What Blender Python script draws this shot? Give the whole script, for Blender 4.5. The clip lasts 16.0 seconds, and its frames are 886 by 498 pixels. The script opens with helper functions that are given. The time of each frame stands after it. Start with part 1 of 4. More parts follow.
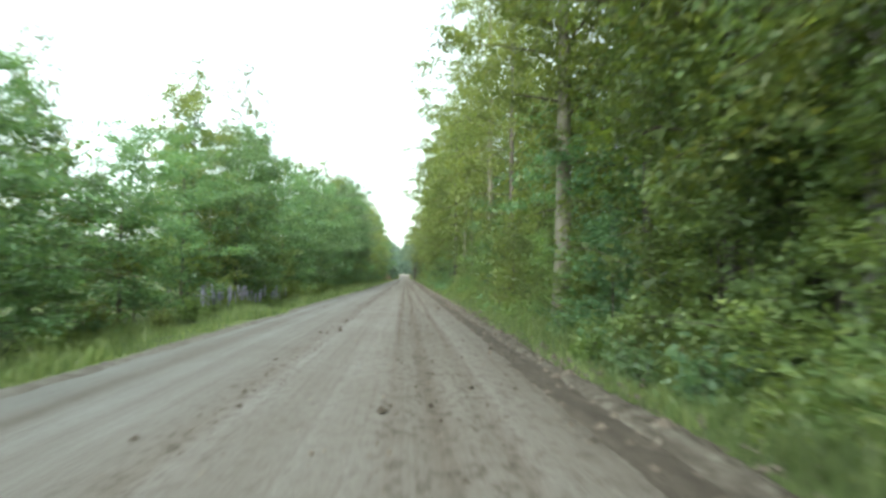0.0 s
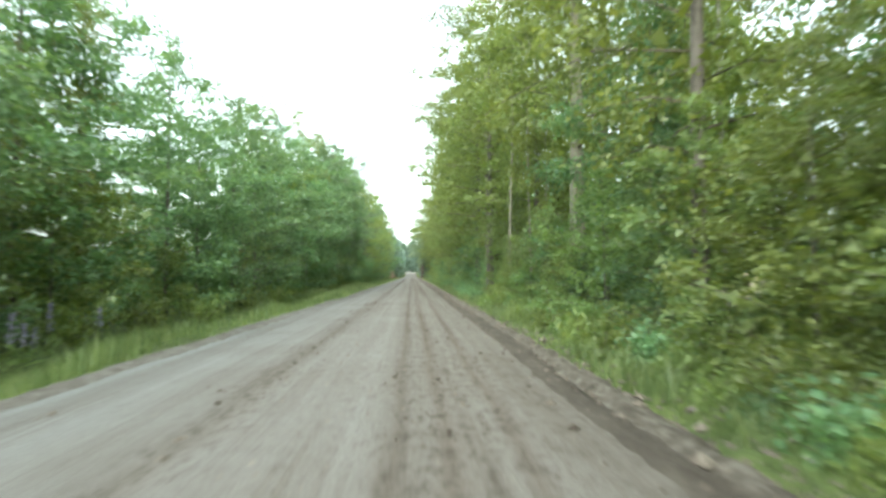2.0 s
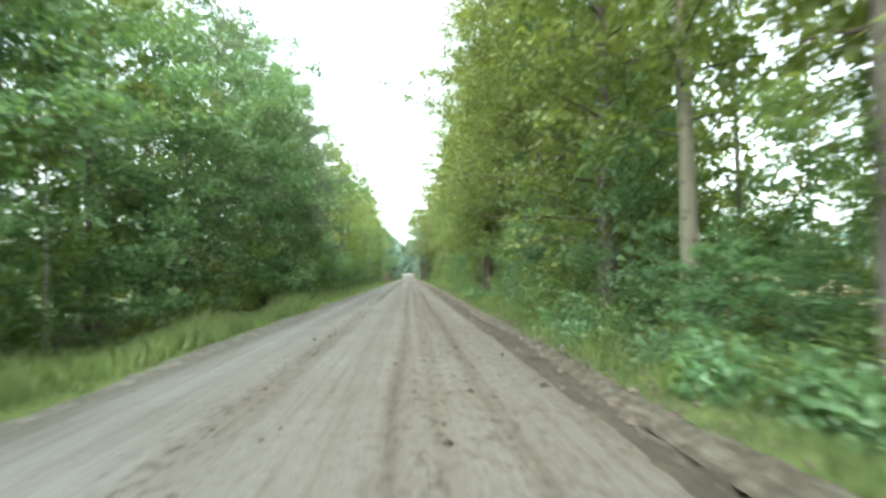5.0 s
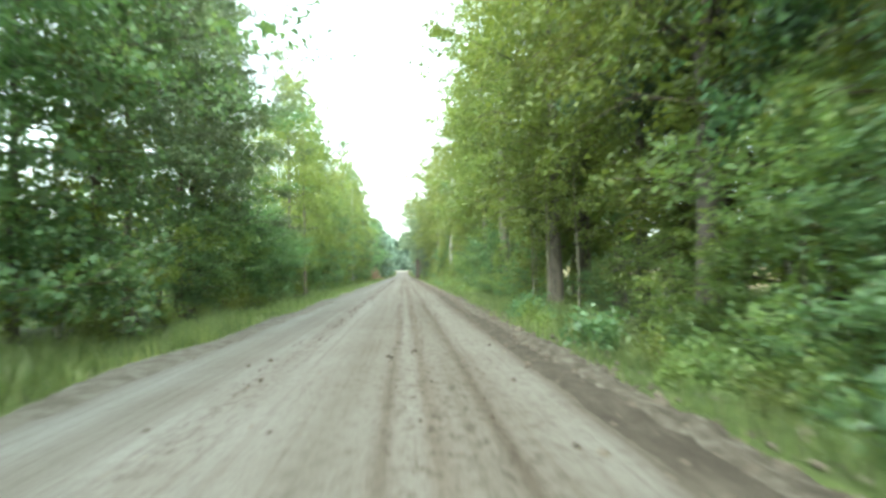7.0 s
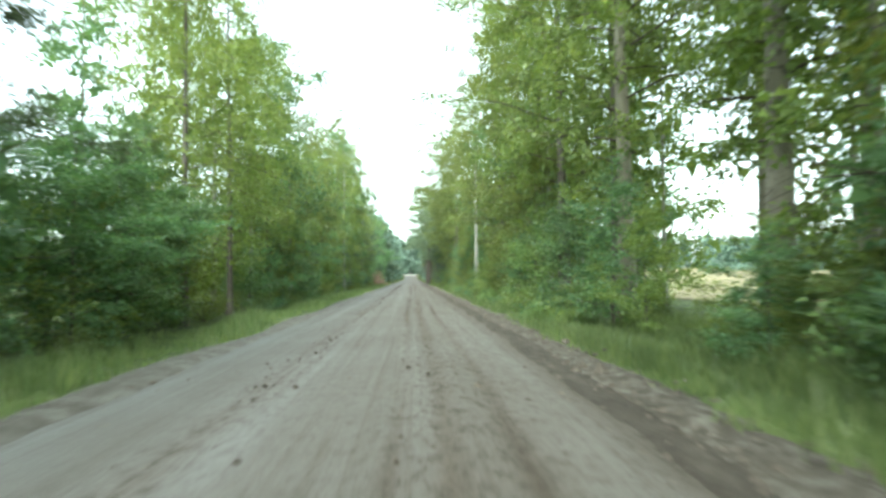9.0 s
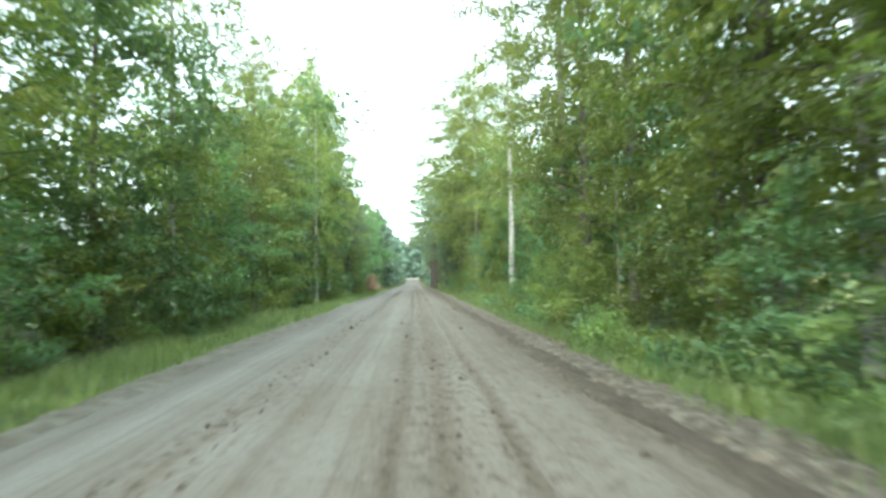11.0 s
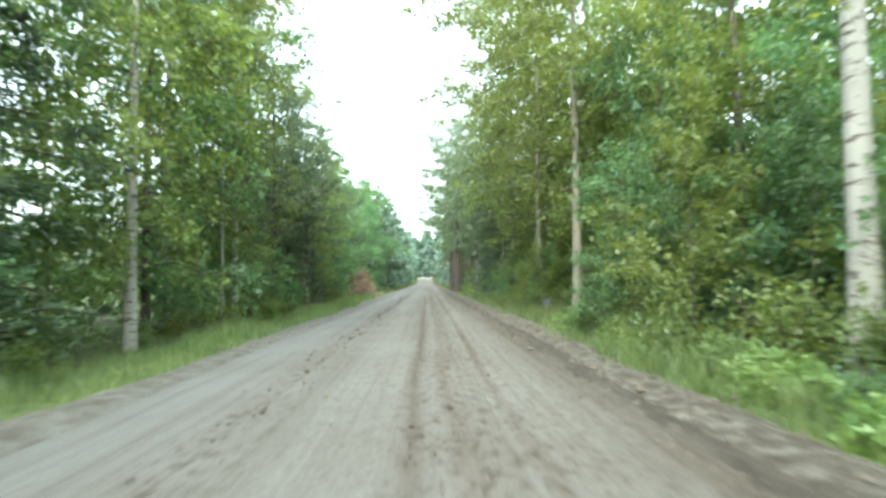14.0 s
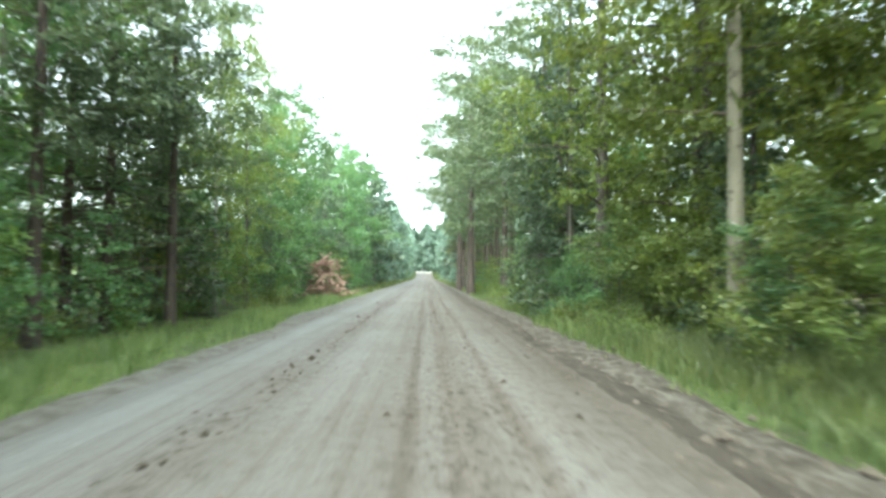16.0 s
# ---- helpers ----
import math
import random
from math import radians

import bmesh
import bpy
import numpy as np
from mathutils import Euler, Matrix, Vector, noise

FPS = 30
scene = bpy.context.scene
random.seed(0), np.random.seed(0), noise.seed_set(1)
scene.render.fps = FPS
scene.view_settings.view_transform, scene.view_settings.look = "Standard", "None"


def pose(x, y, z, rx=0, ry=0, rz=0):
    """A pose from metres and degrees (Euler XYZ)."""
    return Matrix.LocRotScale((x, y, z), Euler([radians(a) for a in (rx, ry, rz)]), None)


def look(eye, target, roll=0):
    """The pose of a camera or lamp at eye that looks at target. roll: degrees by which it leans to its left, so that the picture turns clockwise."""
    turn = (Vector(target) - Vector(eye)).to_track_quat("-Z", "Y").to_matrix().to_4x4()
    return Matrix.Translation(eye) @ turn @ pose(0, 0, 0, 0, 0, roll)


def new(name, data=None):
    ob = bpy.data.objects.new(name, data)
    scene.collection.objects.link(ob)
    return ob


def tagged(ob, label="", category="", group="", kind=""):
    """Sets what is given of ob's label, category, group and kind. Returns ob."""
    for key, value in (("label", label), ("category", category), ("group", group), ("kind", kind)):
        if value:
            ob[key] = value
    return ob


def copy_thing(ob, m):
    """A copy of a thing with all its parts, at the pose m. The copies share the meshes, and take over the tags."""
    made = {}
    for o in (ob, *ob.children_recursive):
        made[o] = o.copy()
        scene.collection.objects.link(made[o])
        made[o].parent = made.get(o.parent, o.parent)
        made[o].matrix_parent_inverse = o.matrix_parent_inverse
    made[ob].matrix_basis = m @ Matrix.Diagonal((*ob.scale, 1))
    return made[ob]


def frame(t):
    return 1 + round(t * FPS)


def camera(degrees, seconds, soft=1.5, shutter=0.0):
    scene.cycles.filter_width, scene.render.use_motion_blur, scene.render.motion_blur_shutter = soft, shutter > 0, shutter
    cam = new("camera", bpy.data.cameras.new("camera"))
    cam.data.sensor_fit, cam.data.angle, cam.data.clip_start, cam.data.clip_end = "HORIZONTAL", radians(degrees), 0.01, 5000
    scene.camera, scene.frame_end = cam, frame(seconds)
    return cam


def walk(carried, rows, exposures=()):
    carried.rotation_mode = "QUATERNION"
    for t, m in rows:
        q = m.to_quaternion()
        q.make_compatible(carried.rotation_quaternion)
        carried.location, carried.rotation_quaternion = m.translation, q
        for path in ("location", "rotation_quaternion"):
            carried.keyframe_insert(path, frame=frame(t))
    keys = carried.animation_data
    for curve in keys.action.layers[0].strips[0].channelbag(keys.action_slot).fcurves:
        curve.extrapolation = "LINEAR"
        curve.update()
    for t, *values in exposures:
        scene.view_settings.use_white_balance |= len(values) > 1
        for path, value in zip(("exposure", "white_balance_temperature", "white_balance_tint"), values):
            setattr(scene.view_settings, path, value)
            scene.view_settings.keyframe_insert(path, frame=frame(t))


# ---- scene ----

# ---------------------------------------------------------------- camera and its drive
cam = camera(72.4, 16.0, soft=2.9, shutter=0.42)
# seconds, metres along the road, yaw (to the left), pitch (up), roll (as look() takes it)
PATH = [
    (0.0, 0.00, -3.52, 2.62, 0.55),
    (0.5, 4.60, -3.32, 2.26, 0.55),
    (1.0, 9.22, -3.19, 2.26, 0.45),
    (1.5, 13.85, -2.80, 2.54, 0.25),
    (2.0, 18.49, -2.93, 2.40, -0.05),
    (2.5, 23.13, -2.88, 2.88, -0.50),
    (3.0, 27.75, -3.01, 2.53, -0.45),
    (3.5, 32.36, -2.98, 2.50, -0.60),
    (4.0, 36.98, -2.90, 2.42, -0.85),
    (5.2, 48.15, -3.20, 2.50, -0.90),
    (6.5, 60.40, -3.40, 2.30, -0.90),
    (7.0, 65.25, -3.75, 2.20, -0.90),
    (7.5, 70.15, -3.35, 2.50, -0.60),
    (8.0, 75.03, -2.95, 2.70, -0.60),
    (8.5, 79.72, -2.85, 2.90, -0.50),
    (9.0, 84.30, -2.95, 2.60, -0.70),
    (10.2, 95.15, -2.80, 2.80, -0.90),
    (11.5, 106.98, -2.68, 2.98, -1.10),
    (12.0, 111.52, -2.58, 2.82, -1.60),
    (12.5, 116.06, -2.58, 2.86, -1.65),
    (13.0, 120.53, -2.52, 2.88, -1.30),
    (13.5, 124.98, -2.08, 2.95, -0.90),
    (14.0, 129.42, -1.55, 2.95, -0.70),
    (14.5, 133.82, -1.62, 2.72, -0.60),
    (15.0, 138.26, -1.66, 2.80, -0.20),
    (15.5, 142.72, -1.55, 2.72, 0.10),
    (16.0, 147.12, -1.58, 2.45, 0.40),
]
EYE = 1.2


def gaze(y, yaw, pitch, roll):
    a, b = radians(yaw), radians(pitch)
    way = Vector((-math.sin(a) * math.cos(b), math.cos(a) * math.cos(b), math.sin(b)))
    eye = Vector((0, y, EYE))
    return look(eye, eye + 10 * way, roll)


walk(cam, [(t, gaze(y, a, b, r)) for t, y, a, b, r in PATH],
     exposures=[(t, stops + 0.45, 6420 if t < 8.8 else 6180, -4 if t < 5.5 else -9 if t < 13.2 else -6) for t, stops in ((0.0, -0.12), (0.5, -0.08), (1.0, 0.18), (1.5, 0.28), (2.0, 0.18), (2.5, 0.12), (3.0, 0.14), (3.5, 0.34), (4.0, 0.36), (5.2, 0.4), (6.5, 0.6), (7.5, 0.68), (8.0, 0.6), (8.5, 0.36), (9.0, 0.26), (9.25, -0.1), (9.9, 0.12), (11.4, 0.36), (13.0, 0.3), (13.5, 0.24), (14.0, 0.5), (15.0, 0.62), (16.0, 0.7))])

# ---------------------------------------------------------------- sky and sun
SUN_UP, SUN_TURN = 52.0, -168.0          # a veiled sun, high behind the drive
world = bpy.data.worlds.new("sky")
scene.world = world
world.use_nodes = True
wn, wl = world.node_tree.nodes, world.node_tree.links
sky = wn.new("ShaderNodeTexSky")
sky.sky_type, sky.sun_disc = "NISHITA", False
sky.sun_elevation, sky.sun_rotation = radians(SUN_UP), radians(SUN_TURN)
sky.air_density, sky.dust_density, sky.ozone_density = 1.0, 4.0, 1.0
veil = wn.new("ShaderNodeHueSaturation")
veil.inputs["Saturation"].default_value = 0.35
wl.new(sky.outputs[0], veil.inputs["Color"])
wl.new(veil.outputs[0], wn["Background"].inputs[0])
wn["Background"].inputs[1].default_value = 0.62
sun = new("sun", bpy.data.lights.new("sun", "SUN"))
sun.data.energy, sun.data.angle, sun.data.color = 0.6, radians(40), (1.0, 0.93, 0.82)
sa, sb = radians(SUN_TURN), radians(SUN_UP)
sun_way = Vector((math.sin(sa) * math.cos(sb), math.cos(sa) * math.cos(sb), math.sin(sb)))
sun.matrix_world = look(sun_way * 50 + Vector((0, 80, 0)), (0, 80, 0))


# ---------------------------------------------------------------- materials
def material(name, rough=0.8):
    m = bpy.data.materials.new(name)
    m.use_nodes = True
    t = m.node_tree
    b = t.nodes["Principled BSDF"]
    b.inputs["Roughness"].default_value = rough
    b.inputs["Specular IOR Level"].default_value = 0.3
    return m, t.nodes, t.links, b


def ramp(nodes, links, source, stops):
    r = nodes.new("ShaderNodeValToRGB")
    e = r.color_ramp.elements
    while len(e) < len(stops):
        e.new(0.5)
    for k, (p, c) in zip(e, stops):
        k.position, k.color = p, (*c, 1)
    links.new(source, r.inputs[0])
    return r


def noise_tex(nodes, links, vec, size, detail=4.0, rough=0.6):
    n = nodes.new("ShaderNodeTexNoise")
    n.inputs["Scale"].default_value, n.inputs["Detail"].default_value = size, detail
    n.inputs["Roughness"].default_value = rough
    links.new(vec, n.inputs["Vector"])
    return n


def stretched(nodes, links, vec, sx, sy, sz):
    v = nodes.new("ShaderNodeVectorMath")
    v.operation = "MULTIPLY"
    v.inputs[1].default_value = (sx, sy, sz)
    links.new(vec, v.inputs[0])
    return v.outputs[0]


def mixed(nodes, links, kind, f, a, b):
    m = nodes.new("ShaderNodeMix")
    m.data_type, m.blend_type = "RGBA", kind
    if isinstance(f, float):
        m.inputs["Factor"].default_value = f
    else:
        links.new(f, m.inputs["Factor"])
    for k, s in ((6, a), (7, b)):
        if isinstance(s, tuple):
            m.inputs[k].default_value = (*s, 1)
        else:
            links.new(s, m.inputs[k])
    return m.outputs[2]


def bumped(nodes, links, b, height, strength, dist):
    u = nodes.new("ShaderNodeBump")
    u.inputs["Strength"].default_value, u.inputs["Distance"].default_value = strength, dist
    links.new(height, u.inputs["Height"])
    links.new(u.outputs[0], b.inputs["Normal"])


def leaf_material(name, dark, mid, light, glow=0.35):
    """Leaves: colour by leaf and by plant, light passing through the blade."""
    m, n, l, b = material(name, 0.45)
    b.inputs["Specular IOR Level"].default_value = 0.5
    g = n.new("ShaderNodeNewGeometry")
    o = n.new("ShaderNodeObjectInfo")
    r = ramp(n, l, g.outputs["Random Per Island"], [(0.0, dark), (0.5, mid), (1.0, light)])
    hs = n.new("ShaderNodeHueSaturation")
    hs.inputs["Saturation"].default_value = 0.91
    h = n.new("ShaderNodeMapRange")
    h.inputs["To Min"].default_value, h.inputs["To Max"].default_value = 0.488, 0.514
    l.new(o.outputs["Random"], h.inputs["Value"])
    v = n.new("ShaderNodeMapRange")
    v.inputs["To Min"].default_value, v.inputs["To Max"].default_value = 0.75, 1.2
    l.new(o.outputs["Random"], v.inputs["Value"])
    l.new(h.outputs[0], hs.inputs["Hue"])
    l.new(v.outputs[0], hs.inputs["Value"])
    tuft = noise_tex(n, l, g.outputs["Position"], 0.9, 3.0)
    tone = ramp(n, l, tuft.outputs[0], [(0.32, (0.66, 0.70, 0.70)), (0.5, (1, 1, 1)), (0.68, (1.32, 1.24, 1.12))])
    l.new(mixed(n, l, "MULTIPLY", 0.9, r.outputs[0], tone.outputs[0]), hs.inputs["Color"])
    l.new(hs.outputs[0], b.inputs["Base Color"])
    t = n.new("ShaderNodeBsdfTranslucent")
    warm = mixed(n, l, "MULTIPLY", 1.0, hs.outputs[0], (1.25, 1.15, 0.55))
    l.new(warm, t.inputs["Color"])
    x = n.new("ShaderNodeMixShader")
    x.inputs[0].default_value = glow
    l.new(b.outputs[0], x.inputs[1])
    l.new(t.outputs[0], x.inputs[2])
    l.new(x.outputs[0], n["Material Output"].inputs[0])
    return m


LEAF_BIRCH = leaf_material("birch_leaves", (0.121, 0.178, 0.043), (0.174, 0.240, 0.060), (0.230, 0.290, 0.087), 0.5)
LEAF_ASPEN = leaf_material("aspen_leaves", (0.108, 0.162, 0.041), (0.159, 0.225, 0.058), (0.211, 0.272, 0.085), 0.5)
LEAF_ALDER = leaf_material("alder_leaves", (0.085, 0.176, 0.084), (0.128, 0.249, 0.118), (0.181, 0.311, 0.157), 0.5)
LEAF_PINE = leaf_material("pine_needles", (0.075, 0.122, 0.062), (0.116, 0.172, 0.088), (0.170, 0.225, 0.125), 0.25)
LEAF_SPRUCE = leaf_material("spruce_needles", (0.048, 0.092, 0.048), (0.078, 0.132, 0.068), (0.115, 0.175, 0.092), 0.2)
LEAF_SHRUB = leaf_material("shrub_leaves", (0.108, 0.178, 0.053), (0.158, 0.248, 0.078), (0.208, 0.298, 0.106), 0.5)
GRASS_GREEN = leaf_material("grass_blades", (0.080, 0.126, 0.039), (0.119, 0.172, 0.054), (0.185, 0.225, 0.087), 0.4)
STRAW = leaf_material("dry_stalks", (0.12, 0.145, 0.065), (0.16, 0.18, 0.09), (0.22, 0.225, 0.13), 0.3)
LUPIN_BLUE = leaf_material("lupin_petals", (0.170, 0.162, 0.357), (0.255, 0.246, 0.468), (0.383, 0.374, 0.561), 0.3)


def bark(name, base, mark, mark_size, low, high, rough=0.85):
    m, n, l, b = material(name, rough)
    c = n.new("ShaderNodeTexCoord")
    big = noise_tex(n, l, stretched(n, l, c.outputs["Object"], 1, 1, 0.35), 2.2)
    tone = ramp(n, l, big.outputs[0], [(0.3, tuple(0.72 * k for k in base)), (0.7, base)])
    small = noise_tex(n, l, stretched(n, l, c.outputs["Object"], *mark_size), 1.0, 5.0, 0.65)
    f = ramp(n, l, small.outputs[0], [(low, (0, 0, 0)), (high, (1, 1, 1))])
    l.new(mixed(n, l, "MIX", f.outputs[0], tone.outputs[0], mark), b.inputs["Base Color"])
    bumped(n, l, b, small.outputs[0], 0.5, 0.02)
    return m


# blue-green stands for haze over the distance, mixed into the leaf colour
LEAF_HAZED = leaf_material("hazed_far_foliage", (0.095, 0.167, 0.131), (0.131, 0.216, 0.167), (0.171, 0.270, 0.203), 0.2)


BARK_BIRCH = bark("birch_bark", (0.410, 0.394, 0.353), (0.090, 0.078, 0.066), (4, 4, 12), 0.54, 0.62)
BARK_ASPEN = bark("aspen_bark", (0.247, 0.232, 0.173), (0.105, 0.090, 0.068), (5, 5, 8), 0.55, 0.68)
BARK_PINE = bark("pine_bark", (0.105, 0.082, 0.067), (0.055, 0.046, 0.041), (9, 9, 3), 0.48, 0.6)
BARK_GREY = bark("grey_bark", (0.157, 0.140, 0.115), (0.068, 0.060, 0.049), (8, 8, 3), 0.48, 0.62)
BARK_TWIG = bark("twig_bark", (0.12, 0.095, 0.075), (0.06, 0.05, 0.04), (8, 8, 8), 0.5, 0.65)
CUT_WOOD = bark("dry_brushwood", (0.36, 0.24, 0.19), (0.22, 0.13, 0.10), (6, 6, 6), 0.5, 0.7)


def gravel_material():
    """Dry graded gravel: pale lanes, narrow dark wheel tracks, damp mottling along them, grit."""
    m, n, l, b = material("gravel_road", 0.95)
    g = n.new("ShaderNodeNewGeometry")
    p = g.outputs["Position"]
    lanes = noise_tex(n, l, stretched(n, l, p, 1.7, 0.02, 0), 1.0, 3.0, 0.5)
    fine = noise_tex(n, l, stretched(n, l, p, 9, 0.10, 0), 1.0, 4.0, 0.6)
    patch = noise_tex(n, l, p, 0.45, 4.0)
    grit = noise_tex(n, l, p, 30.0, 6.0, 0.75)
    peb = n.new("ShaderNodeTexVoronoi")
    peb.inputs["Scale"].default_value = 34
    l.new(p, peb.inputs["Vector"])
    tone = ramp(n, l, lanes.outputs[0], [(0.34, (0.093, 0.088, 0.080)), (0.5, (0.112, 0.108, 0.102)), (0.66, (0.130, 0.128, 0.125))])
    f = ramp(n, l, fine.outputs[0], [(0.34, (0.80, 0.77, 0.73)), (0.5, (1.0, 1.0, 1.0)), (0.7, (1.06, 1.06, 1.06))])
    c1 = mixed(n, l, "MULTIPLY", 0.75, tone.outputs[0], f.outputs[0])
    q = ramp(n, l, patch.outputs[0], [(0.36, (0.88, 0.85, 0.81)), (0.64, (1.06, 1.06, 1.06))])
    c2 = mixed(n, l, "MULTIPLY", 0.8, c1, q.outputs[0])
    sep = n.new("ShaderNodeSeparateXYZ")
    l.new(p, sep.inputs[0])
    sway = n.new("ShaderNodeMath")
    sway.operation = "MULTIPLY_ADD"
    sway.inputs[1].default_value = 0.36
    l.new(noise_tex(n, l, stretched(n, l, p, 0, 0.09, 0), 1.0, 2.0).outputs[0], sway.inputs[0])
    l.new(sep.outputs[0], sway.inputs[2])
    across = n.new("ShaderNodeMapRange")
    across.inputs["From Min"].default_value, across.inputs["From Max"].default_value = -3.82, 2.18
    l.new(sway.outputs[0], across.inputs["Value"])

    def place(x):
        return (x + 4.0) / 6.0

    one, dim, faint = (1, 1, 1), (0.58, 0.51, 0.44), (0.82, 0.78, 0.73)
    stops = [(place(-3.55), one), (place(-3.3), faint), (place(-3.0), one), (place(-1.95), one), (place(-1.65), faint), (place(-1.35), one),
             (place(-0.24), one), (place(-0.13), dim), (place(-0.02), one), (place(0.1), one), (place(0.24), (0.70, 0.63, 0.56)), (place(0.42), one),
             (place(0.64), one), (place(0.76), dim), (place(0.87), one), (place(1.5), one), (place(1.72), (0.6, 0.54, 0.47))]
    tracks = ramp(n, l, across.outputs[0], stops)
    along = noise_tex(n, l, stretched(n, l, p, 0.25, 0.045, 0), 1.0, 2.0)
    worn = ramp(n, l, along.outputs[0], [(0.36, (0.3, 0.3, 0.3)), (0.6, (0.95, 0.95, 0.95))])
    c2 = mixed(n, l, "MULTIPLY", worn.outputs[0], c2, tracks.outputs[0])
    # bluish haze and sky reflection painted into the left lanes; gravel browner at right
    haze_cast = ramp(n, l, across.outputs[0], [(place(-3.6), (0.93, 1.0, 1.06)), (place(-1.4), (0.99, 1.0, 1.01)), (place(0.6), (1.02, 1.0, 0.96))])
    c2 = mixed(n, l, "MULTIPLY", 1.0, c2, haze_cast.outputs[0])
    damp = ramp(n, l, across.outputs[0], [(place(-2.1), (0, 0, 0)), (place(-1.65), one), (place(-1.2), (0.35, 0.35, 0.35)), (place(-0.4), (0.4, 0.4, 0.4)), (place(0.1), one), (place(0.7), (0.9, 0.9, 0.9)), (place(1.3), (0.5, 0.5, 0.5))])
    mottle = noise_tex(n, l, stretched(n, l, p, 1, 0.55, 1), 9.0, 5.0, 0.75)
    spot = ramp(n, l, mottle.outputs[0], [(0.36, (0.44, 0.39, 0.34)), (0.5, one), (0.68, (1.1, 1.1, 1.1))])
    c2 = mixed(n, l, "MULTIPLY", damp.outputs[0], c2, spot.outputs[0])
    s = ramp(n, l, grit.outputs[0], [(0.34, (0.6, 0.57, 0.53)), (0.52, (1, 1, 1)), (0.72, (1.22, 1.2, 1.18))])
    c3 = mixed(n, l, "MULTIPLY", 0.75, c2, s.outputs[0])
    l.new(c3, b.inputs["Base Color"])
    add = n.new("ShaderNodeMath")
    l.new(grit.outputs[0], add.inputs[0])
    l.new(peb.outputs["Distance"], add.inputs[1])
    bumped(n, l, b, add.outputs[0], 0.55, 0.02)
    return m


def soil_material(name, stops, size, along=1.0):
    m, n, l, b = material(name, 0.95)
    g = n.new("ShaderNodeNewGeometry")
    big = noise_tex(n, l, stretched(n, l, g.outputs["Position"], 1, along, 1), size, 5.0, 0.65)
    small = noise_tex(n, l, g.outputs["Position"], size * 14, 5.0, 0.7)
    a = ramp(n, l, big.outputs[0], stops)
    s = ramp(n, l, small.outputs[0], [(0.3, (0.55, 0.55, 0.5)), (0.7, (1.3, 1.3, 1.25))])
    l.new(mixed(n, l, "MULTIPLY", 0.9, a.outputs[0], s.outputs[0]), b.inputs["Base Color"])
    bumped(n, l, b, small.outputs[0], 0.6, 0.05)
    return m


GRAVEL = gravel_material()
SHOULDER = soil_material("damp_shoulder_soil", [(0.32, (0.040, 0.033, 0.027)), (0.55, (0.062, 0.053, 0.044)), (0.75, (0.095, 0.085, 0.072))], 5.0, 0.25)
RUBBLE = soil_material("graded_rubble", [(0.32, (0.045, 0.037, 0.029)), (0.5, (0.085, 0.075, 0.063)), (0.68, (0.165, 0.155, 0.138))], 7.0, 0.6)
LOOSE_GRAVEL = soil_material("loose_gravel", [(0.3, (0.057, 0.052, 0.044)), (0.5, (0.095, 0.091, 0.084)), (0.7, (0.144, 0.142, 0.137))], 3.0)
FLOOR = soil_material("forest_floor", [(0.3, (0.035, 0.045, 0.018)), (0.5, (0.06, 0.085, 0.026)), (0.7, (0.10, 0.13, 0.04))], 0.8)
CROP = soil_material("ripening_field", [(0.3, (0.128, 0.111, 0.053)), (0.5, (0.170, 0.146, 0.075)), (0.7, (0.204, 0.178, 0.098))], 0.09)
STONE = soil_material("road_stone", [(0.3, (0.068, 0.056, 0.046)), (0.6, (0.165, 0.143, 0.124)), (0.8, (0.270, 0.255, 0.232))], 6.0)

# pale tone that paints in the sky light on the far road
SKYLIT_ROAD = soil_material("skylit_road", [(0.3, (0.24, 0.235, 0.22)), (0.5, (0.31, 0.305, 0.29)), (0.7, (0.38, 0.375, 0.36))], 0.6)
CLOD = soil_material("damp_earth", [(0.3, (0.036, 0.029, 0.023)), (0.6, (0.068, 0.056, 0.046)), (0.8, (0.112, 0.096, 0.080))], 6.0)


# ---------------------------------------------------------------- helpers
def mesh_of(name, verts, faces, mat, smooth=False):
    """A mesh from arrays of corners and of equal-sided faces."""
    me = bpy.data.meshes.new(name)
    verts, faces = np.asarray(verts, np.float32), np.asarray(faces, np.int32)
    k = faces.shape[1]
    me.vertices.add(len(verts))
    me.vertices.foreach_set("co", verts.ravel())
    me.loops.add(faces.size)
    me.loops.foreach_set("vertex_index", faces.ravel())
    me.polygons.add(len(faces))
    me.polygons.foreach_set("loop_start", np.arange(0, faces.size, k, dtype=np.int32))
    me.polygons.foreach_set("loop_total", np.full(len(faces), k, np.int32))
    me.polygons.foreach_set("use_smooth", np.full(len(faces), smooth))
    me.materials.append(mat)
    me.update(calc_edges=True)
    return me


def part(name, me, parent, label=""):
    ob = new(name, me)
    ob.parent = parent
    return tagged(ob, label)


